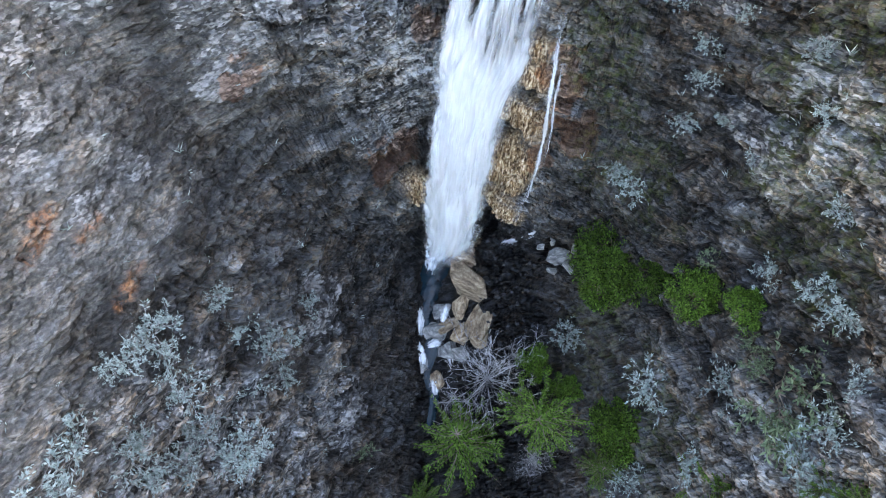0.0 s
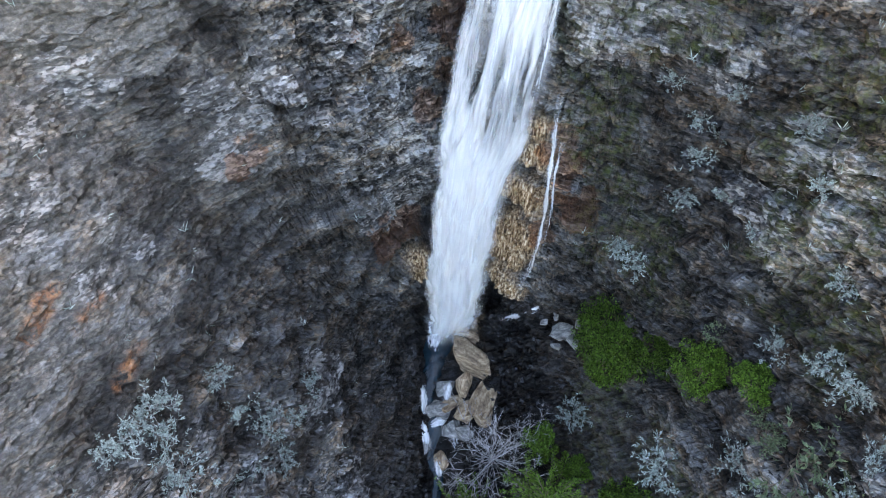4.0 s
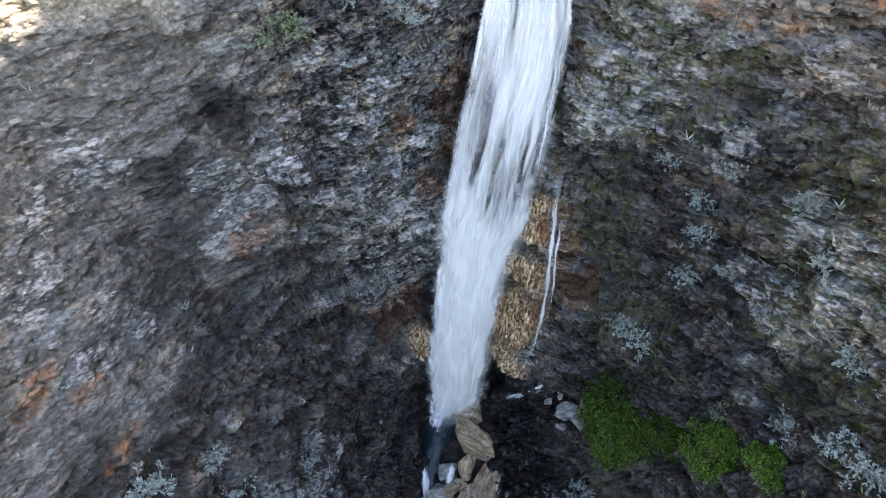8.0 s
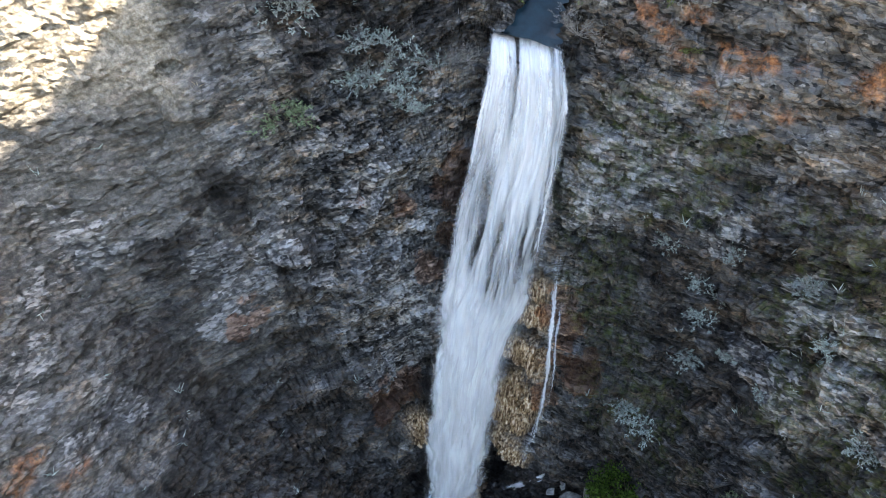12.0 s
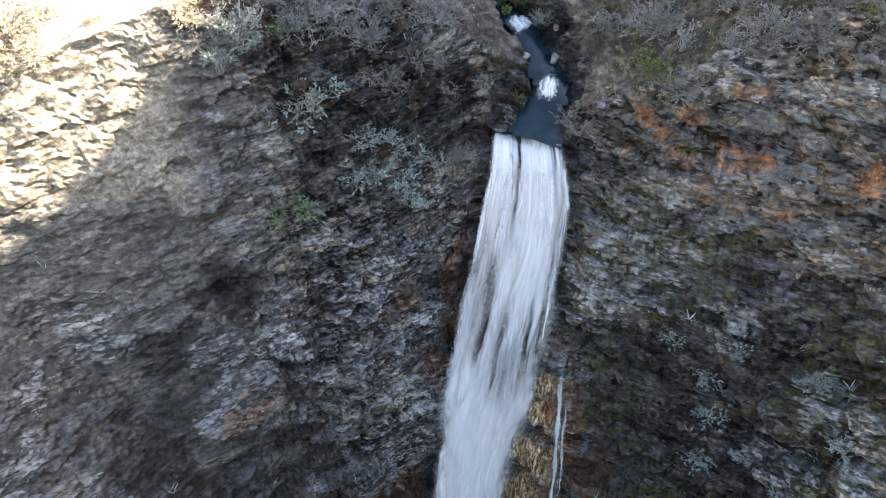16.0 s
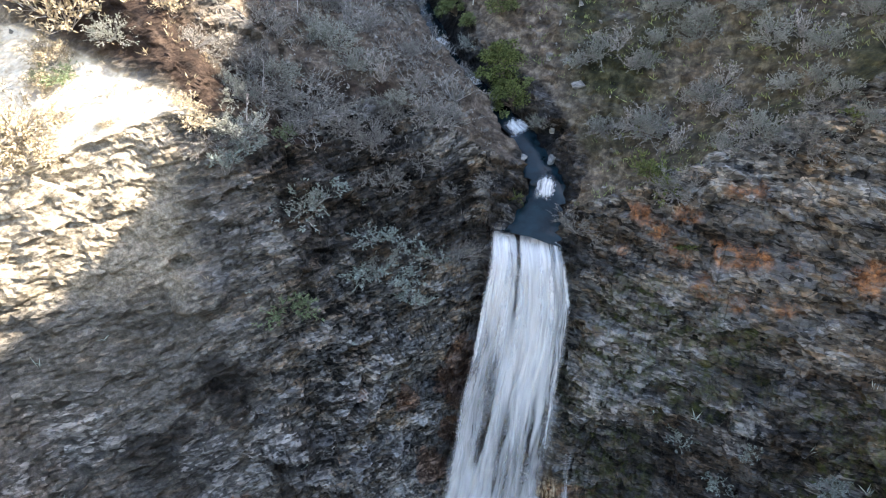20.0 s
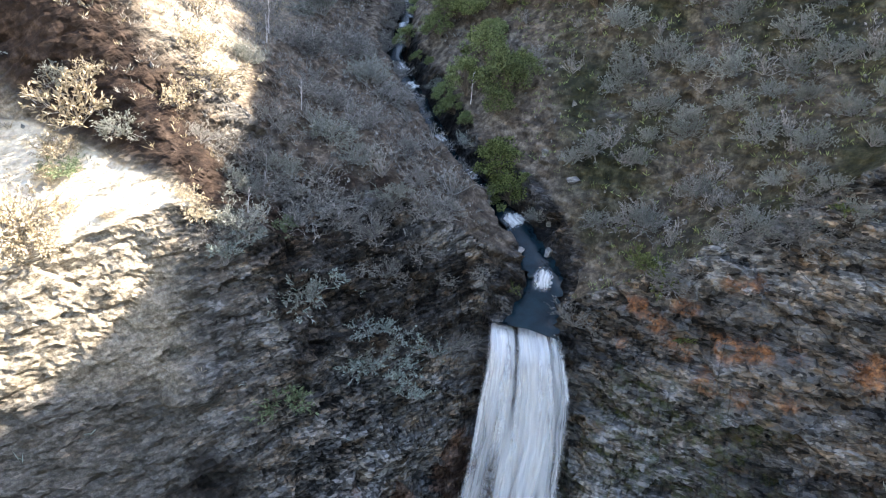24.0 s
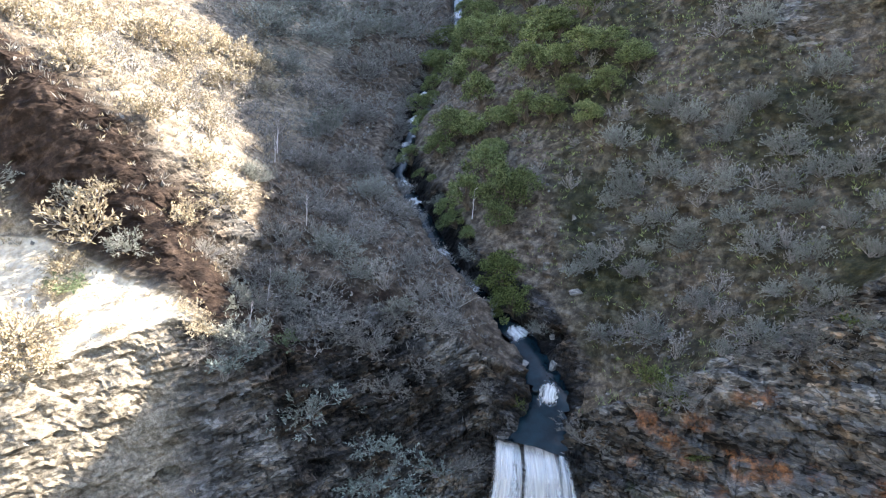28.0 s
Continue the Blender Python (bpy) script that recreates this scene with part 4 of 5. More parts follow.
def boulder(size, flatness, seed):
    rng = random.Random(seed)
    bm = bmesh.new()
    for _ in range(11):
        v = Vector([rng.gauss(0, 1) for _ in range(3)]).normalized()
        bm.verts.new((v.x * size * 0.62 * rng.uniform(0.8, 1.15), v.y * size * 0.45 * rng.uniform(0.8, 1.15), v.z * size * 0.5 * flatness))
    hull = bmesh.ops.convex_hull(bm, input=bm.verts)
    bmesh.ops.delete(bm, geom=[g for g in hull["geom_interior"] if isinstance(g, bmesh.types.BMVert)], context="VERTS")
    bmesh.ops.bevel(bm, geom=bm.edges[:], offset=size * 0.02, segments=1, affect="EDGES")
    bmesh.ops.triangulate(bm, faces=bm.faces[:])
    bmesh.ops.subdivide_edges(bm, edges=bm.edges[:], cuts=2, use_grid_fill=True)
    bm.normal_update()
    for v in bm.verts:
        n = noise.fractal(v.co * (3.0 / size) + Vector((seed, 0, 0)), 0.8, 2.0, 4)
        v.co += v.normal * n * size * 0.045
    return bm


BOULDERS = ((2.0, 20.0, 0.5, 3.2, 0.5, 20), (2.4, 17.9, 0.6, 3.0, 0.6, -35), (3.7, 17.4, 0.8, 1.3, 0.8, 10), (2.0, 16.2, 0.0, 1.5, 0.7, 60), (3.2, 14.8, 0.3, 2.6, 0.55, 80), (-0.1, 14.5, -0.9, 1.6, 0.7, 0), (0.8, 14.6, -0.8, 1.4, 0.7, 40), (0.7, 13.3, -1.1, 1.6, 0.7, -20), (0.2, 16.0, -0.5, 1.3, 0.7, 30), (1.9, 14.2, -0.6, 1.5, 0.8, 15), (-0.5, 12.4, -1.4, 1.7, 0.6, 70), (1.6, 12.9, -1.0, 1.6, 0.7, 5), (-0.2, 11.0, -1.9, 1.3, 0.7, 50))
for k, (x, y, z, size, flatness, turn) in enumerate(BOULDERS):
    mat = TAN_STONE if k < 5 or k % 3 == 0 else GREY_STONE
    ob = part("boulder", boulder(size * 1.25, flatness, 30 + k), mat)
    ob.matrix_world = pose(x, y, z, 12 * math.sin(k * 3), 10 * math.cos(k * 5), turn)
    tagged(ob, "angular tan boulder, wet, below the waterfall" if mat is TAN_STONE else "dark grey boulder in the creek bed", "boulder", "boulders below the falls")
LEDGE_STONES = ((8.3, 17.8, 4.7, 1.7), (7.3, 18.7, 4.2, 0.7), (7.9, 18.9, 4.7, 0.8), (8.9, 17.1, 5.0, 1.1), (8.0, 16.9, 4.2, 0.9), (7.6, 18.0, 4.4, 0.6), (9.3, 18.1, 5.4, 0.8), (5.1, 27.2, 35.3, 0.7), (5.5, 28.6, 36.2, 0.6), (3.1, 27.0, 35.2, 0.8), (2.6, 29.5, 36.8, 0.7), (5.9, 31.0, 38.6, 0.7), (6.9, 32.4, 40.2, 0.5), (7.4, 30.1, 39.6, 0.5), (6.4, 28.6, 38.0, 0.6), (0.2, 33.8, 38.6, 0.7), (-2.4, 39.0, 40.6, 0.8), (-0.4, 44.0, 42.0, 0.9), (-3.4, 46.5, 43.0, 1.0), (-1.0, 49.0, 43.8, 1.1))
for k, (x, y, z, size) in enumerate(LEDGE_STONES):
    at, n = rest(x, y, z)
    ob = part("stone", boulder(size, 0.7, 80 + k), GREY_STONE)
    ob.matrix_world = Matrix.Translation(at + Vector((0, 0, size * 0.1))) @ pose(0, 0, 0, 0, 0, k * 37)
    tagged(ob, "loose grey stone lying on a ledge" if k < 7 else "grey stone beside the creek", "stone", "loose stones")


# ---- plants ----
def leaf_material(name, dark, light, vary=0.25, thin=0.25):
    m, nt, bs = nodes_of(name)
    geo = nt.nodes.new("ShaderNodeNewGeometry").outputs["Random Per Island"]
    col = ramp(nt, geo, [(0.0, dark), (1.0, light)])
    info = nt.nodes.new("ShaderNodeObjectInfo").outputs["Random"]
    col = blend(nt, 1.0, col, ramp(nt, info, [(0.0, grey(1 - vary)), (1.0, grey(1 + vary))]), "MULTIPLY")
    nt.links.new(col, bs.inputs["Base Color"])
    bs.inputs["Roughness"].default_value = 0.75
    bs.inputs["Specular IOR Level"].default_value = 0.15
    tr = nt.nodes.new("ShaderNodeBsdfTranslucent")
    nt.links.new(col, tr.inputs[0])
    mx = nt.nodes.new("ShaderNodeMixShader")
    mx.inputs[0].default_value = thin
    nt.links.new(bs.outputs[0], mx.inputs[1])
    nt.links.new(tr.outputs[0], mx.inputs[2])
    nt.links.new(mx.outputs[0], nt.nodes["Material Output"].inputs[0])
    return m


SAGE = leaf_material("sage_grey_leaves", (0.14, 0.18, 0.165), (0.40, 0.46, 0.42))
TWIG = leaf_material("bare_grey_twigs", (0.11, 0.105, 0.10), (0.31, 0.295, 0.28), thin=0.0)
STRAW = leaf_material("dry_straw_leaves", (0.19, 0.155, 0.10), (0.50, 0.43, 0.31))
DUSTY = leaf_material("dusty_grey_brown_leaves", (0.075, 0.072, 0.068), (0.27, 0.26, 0.24))
PALE_TWIG = leaf_material("bleached_twigs", (0.34, 0.32, 0.31), (0.66, 0.63, 0.61), thin=0.0)
DARK_BRUSH = leaf_material("dark_brown_brush", (0.075, 0.072, 0.066), (0.26, 0.25, 0.23))
GREEN = leaf_material("fresh_green_leaves", (0.03, 0.042, 0.012), (0.20, 0.235, 0.085))
OLIVE = leaf_material("olive_green_leaves", (0.045, 0.062, 0.022), (0.26, 0.30, 0.135))
ASH = leaf_material("ash_grey_leaves", (0.10, 0.108, 0.095), (0.33, 0.35, 0.31))
FIR = leaf_material("fir_needles", (0.004, 0.009, 0.002), (0.125, 0.225, 0.032), 0.3)
GREY_GREEN = leaf_material("grey_green_leaves", (0.06, 0.085, 0.045), (0.22, 0.28, 0.16))
BARK = leaf_material("rough_brown_bark", (0.07, 0.055, 0.042), (0.20, 0.16, 0.125), thin=0.0)


class Twigs:
    """Gathers tapered twigs and small leaves as plain points and faces."""

    def __init__(self, seed):
        self.rng = random.Random(seed)
        self.wood, self.wood_f, self.leaf, self.leaf_f = [], [], [], []

    def unit(self):
        return Vector([self.rng.gauss(0, 1) for _ in range(3)]).normalized()

    def twig(self, a, way, length, thick, bend=0.2, steps=3):
        """Grows a bent, tapered twig and gives back the points along it."""
        pts = [a.copy()]
        way = way.normalized()
        for k in range(steps):
            way = (way + self.unit() * bend + Vector((0, 0, 0.08))).normalized()
            pts.append(pts[-1] + way * (length / steps))
        side_way = way.orthogonal().normalized()
        other = way.cross(side_way)
        base = len(self.wood)
        for k, p in enumerate(pts):
            r = thick * (1 - 0.85 * k / steps)
            for q in range(3):
                self.wood.append(p + (side_way * math.cos(q * 2.094) + other * math.sin(q * 2.094)) * r)
        for k in range(steps):
            for q in range(3):
                a0, b0 = base + k * 3 + q, base + k * 3 + (q + 1) % 3
                self.wood_f.append((a0, b0, b0 + 3, a0 + 3))
        return pts, way

    def blade(self, at, way, length, wide):
        """One small leaf, folded along its middle."""
        s = way.cross(self.unit()).normalized() * wide * 0.5
        base = len(self.leaf)
        mid_p = at + way * length * 0.45
        self.leaf += [at, mid_p + s, at + way * length, mid_p - s]
        self.leaf_f.append((base, base + 1, base + 2, base + 3))

    def parts(self, thing, leaf_mat, wood_mat, wood_name="branchwork", leaf_name="foliage"):
        part(wood_name, (self.wood, self.wood_f), wood_mat, thing)
        if self.leaf:
            part(leaf_name, (self.leaf, self.leaf_f), leaf_mat, thing)


def shrub(seed, leafy, leaf_mat, wood_mat, stems=22, spread=1.15, leaf=0.085, tall=0.75):
    """A shrub about one metre wide: stems fanning from the root, forked twice, with narrow leaves."""
    t = Twigs(seed)
    rng = t.rng
    thing = new("shrub")
    for k in range(stems):
        a, tilt = rng.uniform(0, 6.283), spread * math.sqrt(rng.random())
        way = Vector((math.sin(tilt) * math.cos(a), math.sin(tilt) * math.sin(a), math.cos(tilt) * tall))
        reach = rng.uniform(0.34, 0.6)
        pts, w = t.twig(Vector((rng.uniform(-.05, .05), rng.uniform(-.05, .05), -0.06)), way, reach, 0.009, 0.22, 4)
        for j in range(4):
            p = pts[rng.randint(2, 4)]
            pts2, w2 = t.twig(p, w + t.unit() * 0.75, rng.uniform(0.12, 0.26), 0.006, 0.3, 2)
            tips = [pts2]
            for _ in range(2):
                tips.append(t.twig(pts2[rng.randint(1, 2)], w2 + t.unit() * 0.8, rng.uniform(0.07, 0.15), 0.004, 0.3, 2)[0])
            for pts3 in tips:
                for _ in range(leafy):
                    f = rng.random()
                    p3 = pts3[1].lerp(pts3[2], f) if rng.random() < 0.6 else pts3[0].lerp(pts3[1], f)
                    t.blade(p3, (w2 + t.unit() * 0.9).normalized(), leaf * rng.uniform(0.6, 1.3), leaf * 0.32)
    t.parts(thing, leaf_mat, wood_mat)
    return thing


def leafy_tree(seed, leaf_mat, height=1.0, width=1.0, clumps=46, leaves=85, leaf=0.055):
    """A round-headed small tree, one metre wide: trunk, limbs, and leaves in uneven clumps."""
    t = Twigs(seed)
    rng = t.rng
    thing = new("small_tree")
    stem, w = t.twig(Vector((0, 0, -0.1)), Vector((0.1, 0.05, 1)), height * 0.55, 0.035, 0.12, 4)
    for k in range(clumps):
        a, e = rng.uniform(0, 6.283), rng.uniform(-0.25, 1.45)
        r = rng.uniform(0.55, 1.0)
        tip = Vector((math.cos(a) * math.cos(e) * width * 0.5 * r, math.sin(a) * math.cos(e) * width * 0.5 * r, height * (0.5 + 0.45 * math.sin(e) * r)))
        root = stem[rng.randint(1, 4)]
        t.twig(root, tip - root, (tip - root).length, 0.010, 0.1, 3)
        size = rng.uniform(0.07, 0.16) * width
        for _ in range(leaves):
            o = t.unit() * size * rng.random() ** 0.45
            o.z *= 0.7
            t.blade(tip + o, (o.normalized() + t.unit() * 0.7 + Vector((0, 0, 0.3))).normalized(), leaf * rng.uniform(0.6, 1.3), leaf * 0.55)
    t.parts(thing, leaf_mat, BARK, "trunk", "crown")
    return thing


def fir(seed, leaf_mat, height=1.6, levels=17):
    """A conifer one metre wide at its foot, with drooping boughs in rings."""
    t = Twigs(seed)
    rng = t.rng
    thing = new("conifer")
    t.twig(Vector((0, 0, -0.1)), Vector((0, 0, 1)), height + 0.1, 0.03, 0.02, 6)
    for k in range(levels):
        z = height * (0.08 + 0.9 * k / levels)
        reach = 0.55 * (1 - (k / levels) ** 1.25) + 0.04
        for b in range(7):
            a = rng.uniform(0, 6.283)
            r = reach * rng.uniform(0.65, 1.1)
            way = Vector((math.cos(a), math.sin(a), 0.12))
            pts, w = t.twig(Vector((0, 0, z)), way, r, 0.008, 0.08, 4)
            side_way = Vector((-math.sin(a), math.cos(a), 0))
            for j in range(int(40 + 120 * r)):
                f = rng.random() ** 0.7
                q = f * 3.999
                p = pts[int(q)].lerp(pts[int(q) + 1], q % 1)
                d = side_way * rng.choice((-1, 1)) * rng.uniform(0.4, 1.0) + way * 0.7 + Vector((0, 0, rng.uniform(-0.5, 0.1)))
                t.blade(p - Vector((0, 0, 0.10 * f * f * r)), d.normalized(), rng.uniform(0.025, 0.06) * (1.2 - 0.5 * f), 0.011)
    t.parts(thing, leaf_mat, BARK, "trunk", "foliage")
    return thing


def bare_tree(seed):
    """A leafless tree about one metre wide, all grey forking branches."""
    t = Twigs(seed)
    rng = t.rng
    thing = new("bare_tree")
    stem, w = t.twig(Vector((0, 0, -0.1)), Vector((0, 0, 1)), 0.4, 0.010, 0.1, 3)
    ends = []
    for k in range(34):
        a, tilt = rng.uniform(0, 6.283), rng.uniform(0.3, 1.35)
        way = Vector((math.sin(tilt) * math.cos(a), math.sin(tilt) * math.sin(a), math.cos(tilt)))
        ends.append((*t.twig(stem[rng.randint(1, 3)], way, rng.uniform(0.3, 0.5), 0.0042, 0.2, 4), 0.2))
    for level in range(3):
        grown = []
        for pts, w, reach in ends:
            for _ in range(3):
                grown.append((*t.twig(pts[rng.randint(1, len(pts) - 1)], w + t.unit() * 0.8, reach * rng.uniform(0.6, 1.1), 0.0030 - 0.0007 * level, 0.25, 2), reach * 0.6))
        ends = grown
    t.parts(thing, BARE_BARK, BARE_BARK, "branchwork")
    return thing


def plant(kinds, places, label, category, group, sink=0.0, squash=1.0, seed=0):
    """Copies of a few grown plants at places on the ground: rows of x, y, z, width."""
    rng = random.Random(seed)
    for k, (x, y, z, w) in enumerate(places):
        at, n = rest(x, y, z)
        up = (n * 0.45 + Vector((0, 0, 1))).normalized()
        m = Matrix.Translation(at - up * sink * w) @ up.to_track_quat("Z", "Y").to_matrix().to_4x4() @ pose(0, 0, 0, 0, 0, rng.uniform(0, 360))
        src = kinds[k % len(kinds)]
        ob = copy_thing(src, m)
        ob.scale = (w * rng.uniform(0.95, 1.2), w * rng.uniform(0.95, 1.2), w * squash * rng.uniform(0.8, 1.15))
        ob.name = src.name.split(".")[0]
        tagged(ob, label, category, group)


def done_with(kinds):
    """The grown patterns themselves are taken away once copied."""
    for k in kinds:
        for o in (*k.children_recursive, k):
            bpy.data.objects.remove(o)


sages = [shrub(100 + k, 4, SAGE, TWIG) for k in range(5)]
twiggy = [shrub(120 + k, 5, DUSTY, TWIG, 40, 1.4, 0.055, 0.75) for k in range(6)]
pale_domes = [shrub(130 + k, 12, ASH, TWIG, 40, 1.3, 0.042, 0.95) for k in range(4)]
straws = [shrub(140 + k, 4, STRAW, TWIG, 26, 1.1, 0.08, 0.8) for k in range(4)]
greens = [shrub(160 + k, 9, GREEN, BARK, 18, 1.2, 0.075, 0.9) for k in range(2)]
olives = [shrub(170 + k, 9, GREY_GREEN, BARK, 20, 1.2, 0.07, 0.8) for k in range(3)]
leafies = [leafy_tree(200 + k, GREEN) for k in range(3)]
dull = [leafy_tree(210 + k, OLIVE) for k in range(3)]
gorge_trees = [leafy_tree(230 + k, FIR, 0.9, 1.0, 50, 210, 0.038) for k in range(3)]
firs = [fir(220 + k, FIR) for k in range(3)]
BARE_BARK = leaf_material("pale_grey_bark", (0.18, 0.17, 0.17), (0.42, 0.40, 0.40), thin=0.0)
bares = [bare_tree(240 + k) for k in range(2)]

AT_CONIFER = ((2.0, 6.6, -3.0, 6.5), (6.8, 7.9, 1.2, 5.6), (14.1, 2.8, 6.8, 3.4), (16.3, 1.9, 16.3, 2.8), (-1.6, 4.0, -4.2, 3.0), (10.0, 4.5, 2.1, 2.8),)
plant(firs, AT_CONIFER, "dense dark green conifer in the gorge below the falls", "tree", "conifers in the gorge", 0.06, 1.0, 7)
AT_GORGE_TREE = ((11.2, 16.6, 6.6, 4.5), (12.7, 14.4, 8.6, 3.2), (10.0, 15.4, 4.7, 3.0), (14.0, 12.3, 11.9, 3.0), (14.6, 9.8, 15.0, 2.4), (10.0, 6.6, 2.5, 3.8), (6.3, 11.4, 1.4, 2.2), (7.9, 9.6, 1.9, 2.3),)
plant(gorge_trees, AT_GORGE_TREE, "bright green bushy tree on the gorge ledge", "tree", "green trees in the gorge", 0.05, 1.0, 10)
AT_OLIVE = ((15.7, 6.0, 16.6, 4.9), (14.1, 13.5, 14.6, 1.2), (-4.9, 5.9, 1.4, 1.5), (15.2, 7.8, 15.2, 2.1),)
plant(olives, AT_OLIVE, "broad olive-green bush on a rocky ledge", "bush", "ledge bushes", 0.05, 0.7, 5)
AT_SAGE_LOW = ((-12.8, 9.2, 17.3, 2.2), (-12.4, 8.1, 15.9, 2.0), (-12.0, 7.3, 14.1, 2.4), (-13.2, 7.8, 17.7, 1.9), (-10.6, 10.6, 12.1, 1.9), (-9.4, 10.7, 10.0, 2.0), (-10.8, 11.4, 14.4, 1.3), (-7.3, 13.3, 8.8, 1.4), (-8.1, 11.2, 9.3, 1.3), (-10.3, 8.3, 9.5, 2.0), (-11.9, 5.5, 12.3, 1.8), (-14.9, 4.1, 17.9, 3.0), (-14.1, 4.0, 15.6, 2.3), (-10.7, 5.3, 9.9, 2.6), (-10.8, 4.2, 10.4, 2.2), (-13.0, 3.3, 14.2, 2.1), (-11.9, 3.9, 13.2, 1.8), (-15.6, 2.4, 18.7, 2.9), (-8.9, 9.4, 8.2, 1.5), (-14.2, 7.6, 18.5, 1.1),)
plant(sages, AT_SAGE_LOW, "silvery grey sagebrush on the steep gorge slope", "shrub", "sagebrush on the gorge slope", 0.03, 0.8, 8)
AT_SAGE_RIGHT = ((12.9, 8.7, 6.7, 2.9), (16.1, 3.1, 16.2, 3.2), (15.5, 11.2, 17.4, 1.5), (16.1, 9.5, 20.0, 1.6), (16.5, 8.2, 20.8, 1.6), (16.8, 4.6, 17.4, 2.3), (16.7, 5.4, 20.2, 1.6), (14.3, 6.6, 13.5, 2.4), (8.8, 12.7, 3.1, 1.9), (11.9, 3.6, 2.7, 2.3), (13.9, 4.0, 8.1, 2.4), (15.7, 2.3, 15.8, 2.0),)
plant(sages, AT_SAGE_RIGHT, "grey sagebrush hanging on dark rock ledges", "shrub", "sagebrush on the ledges", 0.03, 0.8, 10)
AT_SAGE_WALL_R = ((13.5, 17.5, 20.7, 1.3), (12.1, 18.7, 19.4, 1.5), (12.4, 18.7, 22.2, 1.2), (11.1, 18.9, 13.4, 2.3), (10.1, 19.3, 14.2, 1.6), (12.2, 19.1, 26.1, 1.0), (12.8, 19.1, 23.4, 1.1), (10.3, 20.5, 25.6, 0.9), (14.8, 17.2, 26.1, 1.0), (15.4, 15.3, 24.6, 1.0), (14.0, 15.3, 20.8, 1.1), (15.9, 11.8, 23.0, 1.3), (11.8, 19.7, 24.0, 1.1),)
plant(sages, AT_SAGE_WALL_R, "small grey shrub rooted in a cliff crack", "shrub", "cliff shrubs", 0.03, 0.8, 11)
AT_SAGE_RIM_L = ((-7.3, 22.4, 37.3, 1.9), (-6.4, 22.3, 37.8, 1.2), (-4.8, 23.5, 35.1, 2.0), (-2.6, 24.3, 31.5, 1.9), (-1.3, 24.7, 30.9, 1.7), (-0.8, 24.7, 29.6, 1.5), (-2.6, 23.8, 33.4, 1.1), (0.1, 25.1, 31.4, 1.7), (-3.8, 24.0, 35.7, 1.1), (-1.5, 24.5, 33.2, 0.9), (-1.0, 25.1, 32.3, 1.2), (-3.0, 24.6, 34.8, 0.8),)
plant(sages, AT_SAGE_RIM_L, "large grey sagebrush on the cliff rim", "shrub", "sagebrush on the rim", 0.03, 0.95, 10)
AT_GREENSAGE = ((-5.7, 22.1, 31.2, 2.1), (-12.5, 23.6, 39.6, 1.4), (-5.5, 23.5, 37.9, 1.1),)
plant(olives, AT_GREENSAGE, "soft grey-green bush on the cliff face", "bush", "cliff bushes", 0.03, 0.6, 9)
AT_SAGE_SLOPE_L = ((-4.6, 25.1, 38.4, 2.4), (0.5, 26.2, 37.5, 1.6), (0.7, 25.7, 34.5, 1.1), (-1.4, 24.7, 35.6, 1.4), (-2.3, 24.8, 37.2, 1.6), (-7.6, 22.0, 38.3, 1.2), (-3.2, 24.9, 37.8, 1.3), (-0.5, 25.7, 36.1, 1.4), (2.0, 25.8, 34.9, 0.9), (-1.6, 25.3, 38.1, 1.3), (-5.8, 25.1, 38.7, 1.3), (1.5, 24.8, 31.9, 1.0), (-6.9, 24.6, 38.8, 1.6), (-2.5, 24.7, 35.8, 0.9),)
plant(twiggy, AT_SAGE_SLOPE_L, "leafless grey twiggy shrub on brown soil", "shrub", "bare shrubs above the falls", 0.03, 0.8, 12)
AT_SAGE_RIM_R = ((8.6, 25.8, 37.2, 1.9), (11.3, 22.2, 38.2, 1.5), (12.6, 21.8, 38.3, 2.0), (10.6, 25.5, 38.5, 1.4), (9.5, 22.3, 36.6, 1.3), (6.0, 24.5, 33.4, 1.7), (14.0, 21.0, 38.5, 1.3), (7.0, 26.7, 36.9, 1.1), (8.7, 22.4, 36.1, 1.3), (11.1, 24.0, 38.5, 1.1), (13.0, 21.4, 39.4, 1.3), (4.9, 28.3, 36.4, 1.0), (7.4, 23.8, 34.4, 0.9),)
plant(twiggy, AT_SAGE_RIM_R, "leafless grey shrub above the orange cliff", "shrub", "bare shrubs on the rim", 0.03, 0.9, 10)
